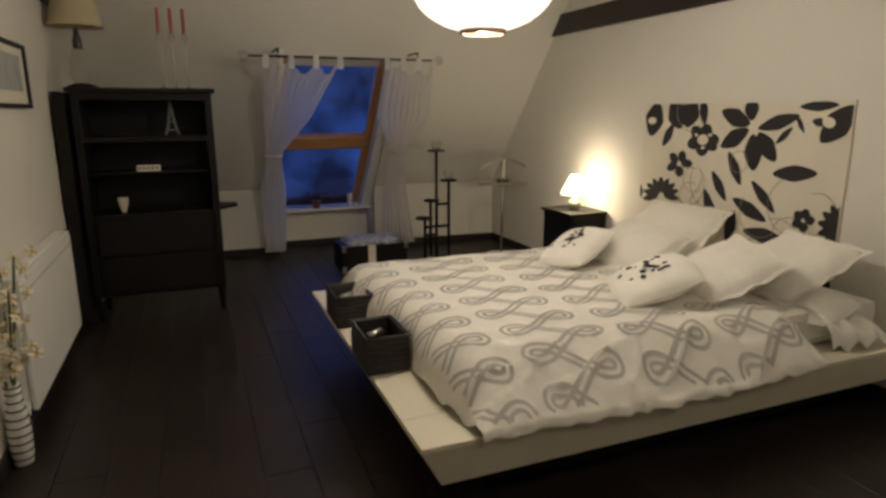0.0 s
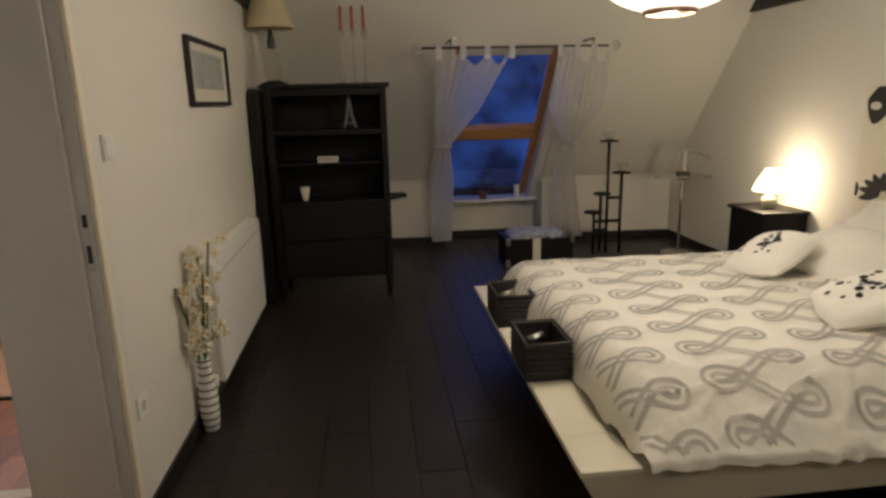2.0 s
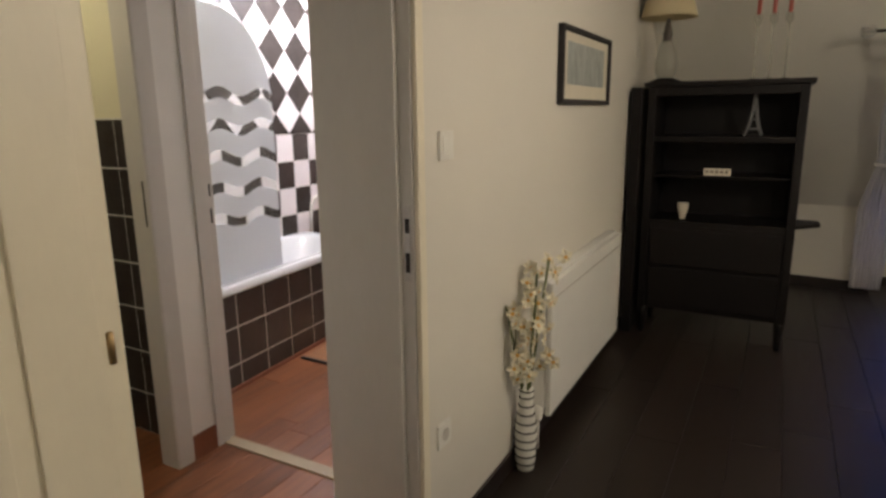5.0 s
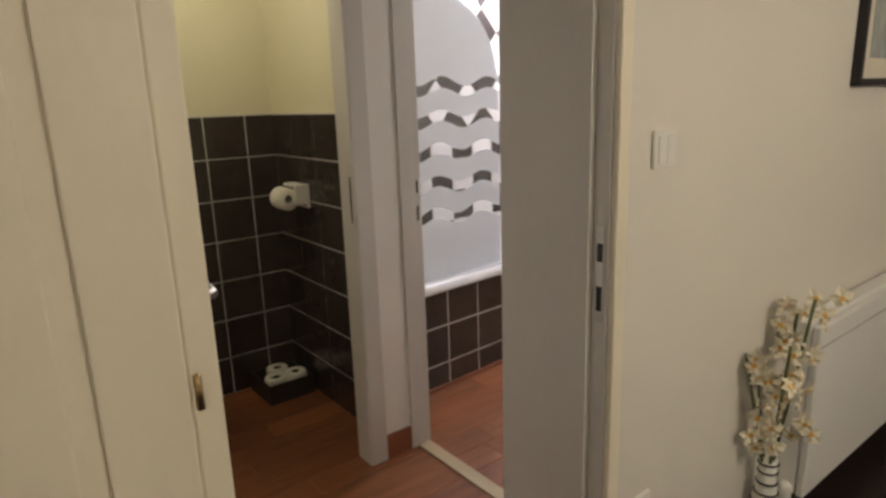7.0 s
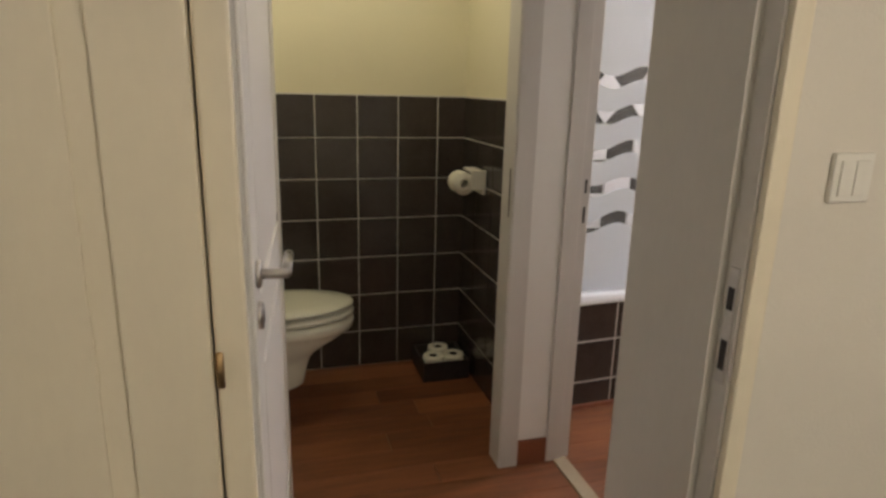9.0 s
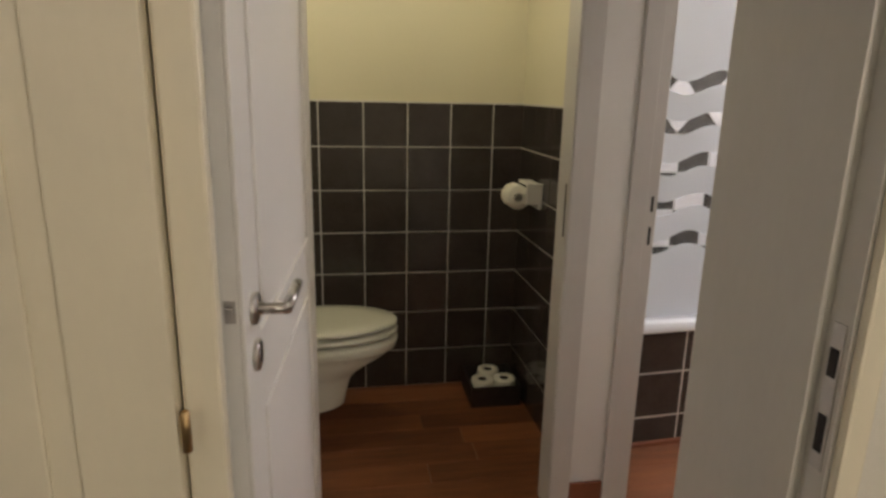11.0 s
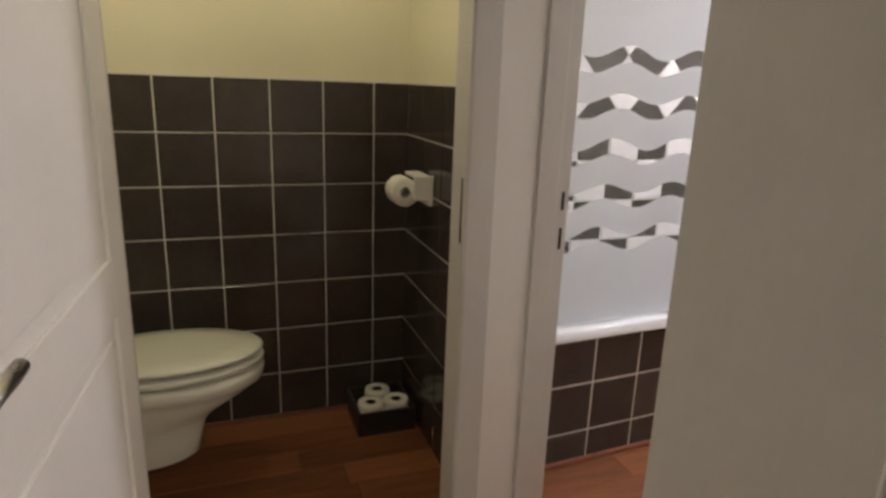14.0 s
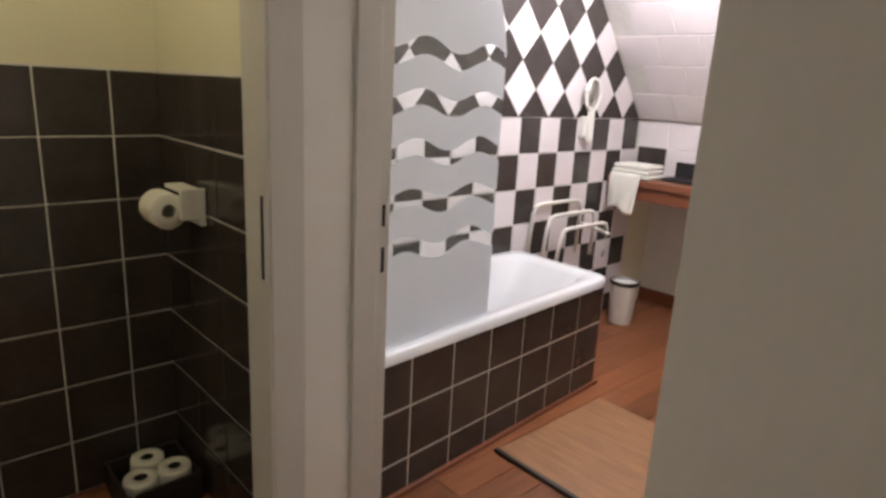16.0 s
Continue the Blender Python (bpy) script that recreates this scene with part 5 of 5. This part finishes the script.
fl = thing("flowers", (VAX, VAY, 0.33), "artificial cream orchids with yellow hearts in the vase", "flowers")
random.seed(21)
stems, petals, hearts = [], ([], []), ([], [])
for k in range(5):
    a = k * 1.26 + 0.4
    lean = 0.05 + 0.035 * random.random()
    top_z = (0.86, 0.78, 0.82, 0.70, 0.75)[k]
    pts = []
    for i in range(9):
        s = i / 8
        pts.append((VAX + max(lean * s * math.cos(a) * 1.3, -0.06), VAY + lean * s * math.sin(a) * 1.5, 0.25 + (top_z - 0.25) * s))
    stems.append(pts)
    for i in range(3, 9):
        for _ in range(2):
            c = Vector(pts[i]) + Vector((random.gauss(0.02, 0.025), random.gauss(0, 0.035), random.gauss(0, 0.012)))
            c.x = max(c.x, XL + 0.04)
            face = Vector((random.uniform(0.2, 1), random.uniform(-1.2, 0.3), random.uniform(-0.3, 0.4))).normalized()
            s1 = face.cross(Vector((0, 0, 1))).normalized()
            s2 = s1.cross(face)
            for p in range(5):
                b = 2 * math.pi * p / 5 + random.random() * 0.3
                d = s1 * math.cos(b) + s2 * math.sin(b)
                w = s1 * -math.sin(b) + s2 * math.cos(b)
                q = len(petals[0])
                L = random.uniform(0.026, 0.038)
                petals[0].extend([c, c + d * L * 0.55 + w * L * 0.38 + face * 0.006, c + d * L - face * 0.004, c + d * L * 0.55 - w * L * 0.38 + face * 0.006])
                petals[1].append((q, q + 1, q + 2, q + 3))
            q = len(hearts[0])
            for b in range(6):
                hearts[0].append(c + face * 0.007 + 0.008 * (s1 * math.cos(b * 1.047) + s2 * math.sin(b * 1.047)))
            hearts[1].append(tuple(range(q, q + 6)))
part(tube("stem", stems, 0.005, LEAF, None, 6), fl)
tagged(part(mesh("petals", petals[0], petals[1], PETAL), fl), kind="stuff")
tagged(part(mesh("hearts", hearts[0], hearts[1], POLLEN), fl), kind="stuff")

pic = thing("picture", (XL, 3.65, 1.6), "framed grey photograph in a black frame", "picture")
P0, P1, Q0, Q1 = 3.235, 4.03, 1.432, 1.755
part(boxes("frame", [((XL + 0.001, P0, Q0), (XL + 0.028, P1, Q0 + 0.022)), ((XL + 0.001, P0, Q1 - 0.022), (XL + 0.028, P1, Q1)), ((XL + 0.001, P0, Q0 + 0.022), (XL + 0.028, P0 + 0.022, Q1 - 0.022)), ((XL + 0.001, P1 - 0.022, Q0 + 0.022), (XL + 0.028, P1, Q1 - 0.022))], INK, None, bevel=0.002), pic)
part(box("mount", (XL + 0.001, P0 + 0.022, Q0 + 0.022), (XL + 0.012, P1 - 0.022, Q1 - 0.022), CANVAS), pic)
part(box("photograph", (XL + 0.012, P0 + 0.10, Q0 + 0.085), (XL + 0.014, P1 - 0.10, Q1 - 0.06), mat("grey_photo", (0.36, 0.38, 0.36), 0.4, vary=0.5, scale=18, stretch=(1, 1, 0.4))), pic)
sw = thing("light_switch", (XL, 2.245, 1.31), "cream double light switch on the wall", "switch")
part(box("plate", (XL + 0.0005, 2.205, 1.27), (XL + 0.010, 2.287, 1.352), PLASTIC, None, bevel=0.003), sw)
split_boxes("rocker", [((XL + 0.010, 2.217, 1.282), (XL + 0.014, 2.245, 1.34)), ((XL + 0.010, 2.247, 1.282), (XL + 0.014, 2.275, 1.34))], PLASTIC, sw, bevel=0.0015)
so = thing("wall_socket", (XL, 2.215, 0.42), "cream wall socket near the floor", "socket")
part(box("plate", (XL + 0.0005, 2.175, 0.385), (XL + 0.010, 2.255, 0.465), PLASTIC, None, bevel=0.003), so)
r_ = lathe("well", [(0.02, 0.0), (0.02, 0.003), (0.017, 0.001)], (0, 0, 0), PRINT, None, 20)
r_.matrix_basis = pose(XL + 0.0102, 2.215, 0.425, 0, 90, 0)
part(r_, so)

# ---- pieces of floors and walls ----


def piece_mesh(name, sx, sy, sz, m, bevel):
    me = bpy.data.meshes.new(name)
    me.from_pydata(corners((0, 0, 0), (sx, sy, sz)), [], CUBE)
    bm = bmesh.new()
    bm.from_mesh(me)
    bmesh.ops.recalc_face_normals(bm, faces=bm.faces)
    top = [e for e in bm.edges if all(v.co.z > sz - 1e-5 for v in e.verts)]
    bmesh.ops.bevel(bm, geom=top, offset=bevel, segments=1, affect='EDGES')
    bm.to_mesh(me)
    bm.free()
    me.materials.append(m)
    return me


PIECES = {}


def piece(name, size, m, place, parent, bevel=0.0025):
    """One flat piece (size x, y; thickness z), its back corner at the pose place; alike pieces share one mesh."""
    key = (name, tuple(round(s, 3) for s in size), m.name)
    if key not in PIECES:
        PIECES[key] = piece_mesh(name, *size, m, bevel)
    ob = new(name, PIECES[key])
    ob.parent = parent
    ob.matrix_parent_inverse = parent.matrix_world.inverted() if parent.parent is None else Matrix()
    ob.matrix_basis = place
    return ob


bpy.context.view_layer.update()
ON_X = Matrix(((0, 0, 1, 0), (1, 0, 0, 0), (0, 1, 0, 0), (0, 0, 0, 1)))      # piece lies on a wall that faces +x: width along y, height along z
ON_Y = Matrix(((1, 0, 0, 0), (0, 0, -1, 0), (0, 1, 0, 0), (0, 0, 0, 1)))     # on a wall that faces -y: width along x


def at(x, y, z):
    return Matrix.Translation((x, y, z))


J = 0.006
rows = [(1.394 - 0.2 * (k + 1), 0.2) for k in range(6)] + [(0.0, 0.194)]
back = setting(box("tiling_toilet_back", (XB, 0.9, 0), (XB + 0.006, YT, 1.398), GROUT), "dark square tiles with pale joints", "wall tiling")
side = setting(box("tiling_toilet_side", (XB + 0.012, YT - 0.006, 0), (XT - 0.095, YT, 1.398), GROUT), "dark square tiles with pale joints", "wall tiling")
cols_b = [(2.15, 0.145)] + [(1.95 - 0.2 * k, 0.2) for k in range(5)] + [(0.9, 0.05)]
for z, h in rows:
    for y, w in cols_b:
        if y > 0.95:
            piece("tile", (w - J, h - J, 0.004), GREYTILE, at(XB + 0.006, y + J / 2, z + J / 2) @ ON_X, back)
    for x, w in ((XB + 0.012, 0.023), (XB + 0.035, 0.2), (XB + 0.235, 0.22), (XB + 0.455, 0.22), (XB + 0.675, 0.22)):
        if x + w < XT - 0.08:
            piece("tile", (w - J, h - J, 0.004), GREYTILE, at(x + J / 2, YT - 0.006, z + J / 2) @ ON_Y, side)

# bath front
tilt = Matrix.Rotation(math.atan(-LEAN), 4, 'Z')
for z, h in ((0.0, 0.13), (0.13, 0.20), (0.33, 0.18)):
    y = TY1 - 0.006
    while y > TY0 + 0.02:
        w = min(0.2105, y - TY0)
        piece("tile", (w - 0.008, h - 0.008, 0.004), GREYTILE, at(bath_lean(TF - 0.006, y - w), y - w + J / 2, z + J / 2) @ tilt @ ON_X, bath)
        y -= w

# checkered and diamond tiling behind the bath
PW, PH, Z0 = 0.163, 0.19, 1.268
check = setting(box("tiling_bath", (XB, YD + 0.032, 0), (XB + 0.006, 5.25, Z0), GROUT), "black and white checkered wall tiles", "wall tiling")
for r in range(7):
    for c in range(-9, 14):
        y = 3.92 + c * PW
        z = Z0 - PH * (r + 1)
        if y < YD + 0.035 or y + PW > 5.25:
            continue
        h = PH if z >= 0 else PH + z
        piece("tile", (PW - J, h - J, 0.004), WHITETILE if (r + c) % 2 == 0 else GREYTILE, at(XB + 0.006, y + J / 2, max(z, 0) + J / 2) @ ON_X, check)


def prism(y, z, half_w, half_h, m, lower):
    """A diamond tile, or only its upper half where the square tiles begin."""
    key = ("diamond", half_h, m.name, lower)
    if key not in PIECES:
        a, b = half_w - 0.0035, half_h - 0.0035
        flat = [(0, -a, 0), (0, 0, b), (0, a, 0)] + ([] if lower else [(0, 0, -b)])
        k = len(flat)
        v = flat + [(0.004, p[1], p[2]) for p in flat]
        f = [tuple(range(k)), tuple(range(k, 2 * k))[::-1]] + [(i, (i + 1) % k, k + (i + 1) % k, k + i) for i in range(k)]
        ob = mesh("tile", v, f, m)
        PIECES[key] = ob.data
        bpy.data.objects.remove(ob)
    ob = new("tile", PIECES[key])
    ob.parent = dia
    ob.matrix_basis = at(XB + 0.006, y, z)


def bath_y(z):
    return 5.22 - (z - 1.27) / 1.19


top = [(YD + 0.032, Z0 + 0.002), (bath_y(Z0), Z0 + 0.002), (bath_y(2.4), 2.4), (YD + 0.032, 2.4)]
dv = [(XB, a, b) for a, b in top] + [(XB + 0.0058, a, b) for a, b in top]
dia = setting(mesh("tiling_diamonds", dv, CUBE, GROUT), "black and white diamond wall tiles", "wall tiling")
DW, DH = 0.122, 0.141
for r in range(9):
    for c in range(-7, 7):
        y = 4.055 + 2 * DW * c + (0 if r % 2 else DW)
        z = Z0 + DH * r + (0.002 if r == 0 else 0)
        if y - DW < YD + 0.1 or y + DW > bath_y(z) + 0.06 or z + DH > 2.41:
            continue
        prism(y, z, DW, DH, WHITETILE if r % 2 else GREYTILE, r == 0)

# white tiles on the bathroom slope
SR = 1.19
sl = Vector((0, -1, SR)).normalized()
nrm = Vector((0, -SR, -1)).normalized()
sv_ = [(XB, bath_y(1.27), 1.27), (WB, bath_y(1.27), 1.27), (WB, bath_y(2.42), 2.42), (XB, bath_y(2.42), 2.42)]
slope = setting(mesh("tiling_slope", sv_ + [(a, b + 0.25, c) for a, b, c in sv_], CUBE, GROUT), "white glazed tiles on the bathroom slope", "wall tiling")
turn = Matrix((Vector((-1, 0, 0)), sl, nrm)).transposed().to_4x4()
for r in range(7):
    for c in range(8):
        x = XB + 0.27 + 0.25 * c - (0.125 if r % 2 else 0)
        z = 1.275 + 0.2 * r * SR / math.hypot(1, SR)
        if x > WB or x - 0.25 < XB - 0.01 or z > 2.25:
            continue
        piece("tile", (0.244, 0.194, 0.004), WHITETILE, Matrix.Translation((x, bath_y(z), z)) @ turn, slope)
low = setting(box("tiling_low", (XB + 0.012, 5.244, 0.93), (WB, 5.25, 1.268), GROUT), "white and grey tiles above the counter", "wall tiling")
for r in range(2):
    for c in range(9):
        piece("tile", (0.194, 0.163, 0.004), WHITETILE if (r + c) % 3 else GREYTILE, at(XB + 0.02 + 0.2 * c, 5.244, 0.933 + 0.168 * r) @ ON_Y, low)

# laminate planks
random.seed(7)
DARK_W, RED_W = 0.193, 0.193
x = XL
i = 0
while x < XR - 0.01:
    w = min(DARK_W, XR - x)
    y = YB - random.random() * 1.2
    while y < 6.58:
        y0, y1 = max(y, YB), min(y + 1.29, 6.58 if x > 0.5 and x < 1.8 else 6.45)
        if y1 - y0 > 0.05:
            piece("plank", (w - 0.0015, round(y1 - y0 - 0.0015, 3), 0.008), DARKFLOOR, at(x, y0, -0.008), floor, 0.0012)
        y += 1.29
    x += w
x = -3.1
while x < XL:
    y = 0.9 - random.random() * 1.1
    while y < 5.6:
        y0, y1 = max(y, 0.9), min(y + 1.2, 5.6)
        if y1 - y0 > 0.05:
            piece("plank", (min(0.1285, XL - x), round(y1 - y0 - 0.0015, 3), 0.008), REDFLOOR, at(x, y0, -0.008), floor_2, 0.0012)
        y += 1.2
    x += 0.13
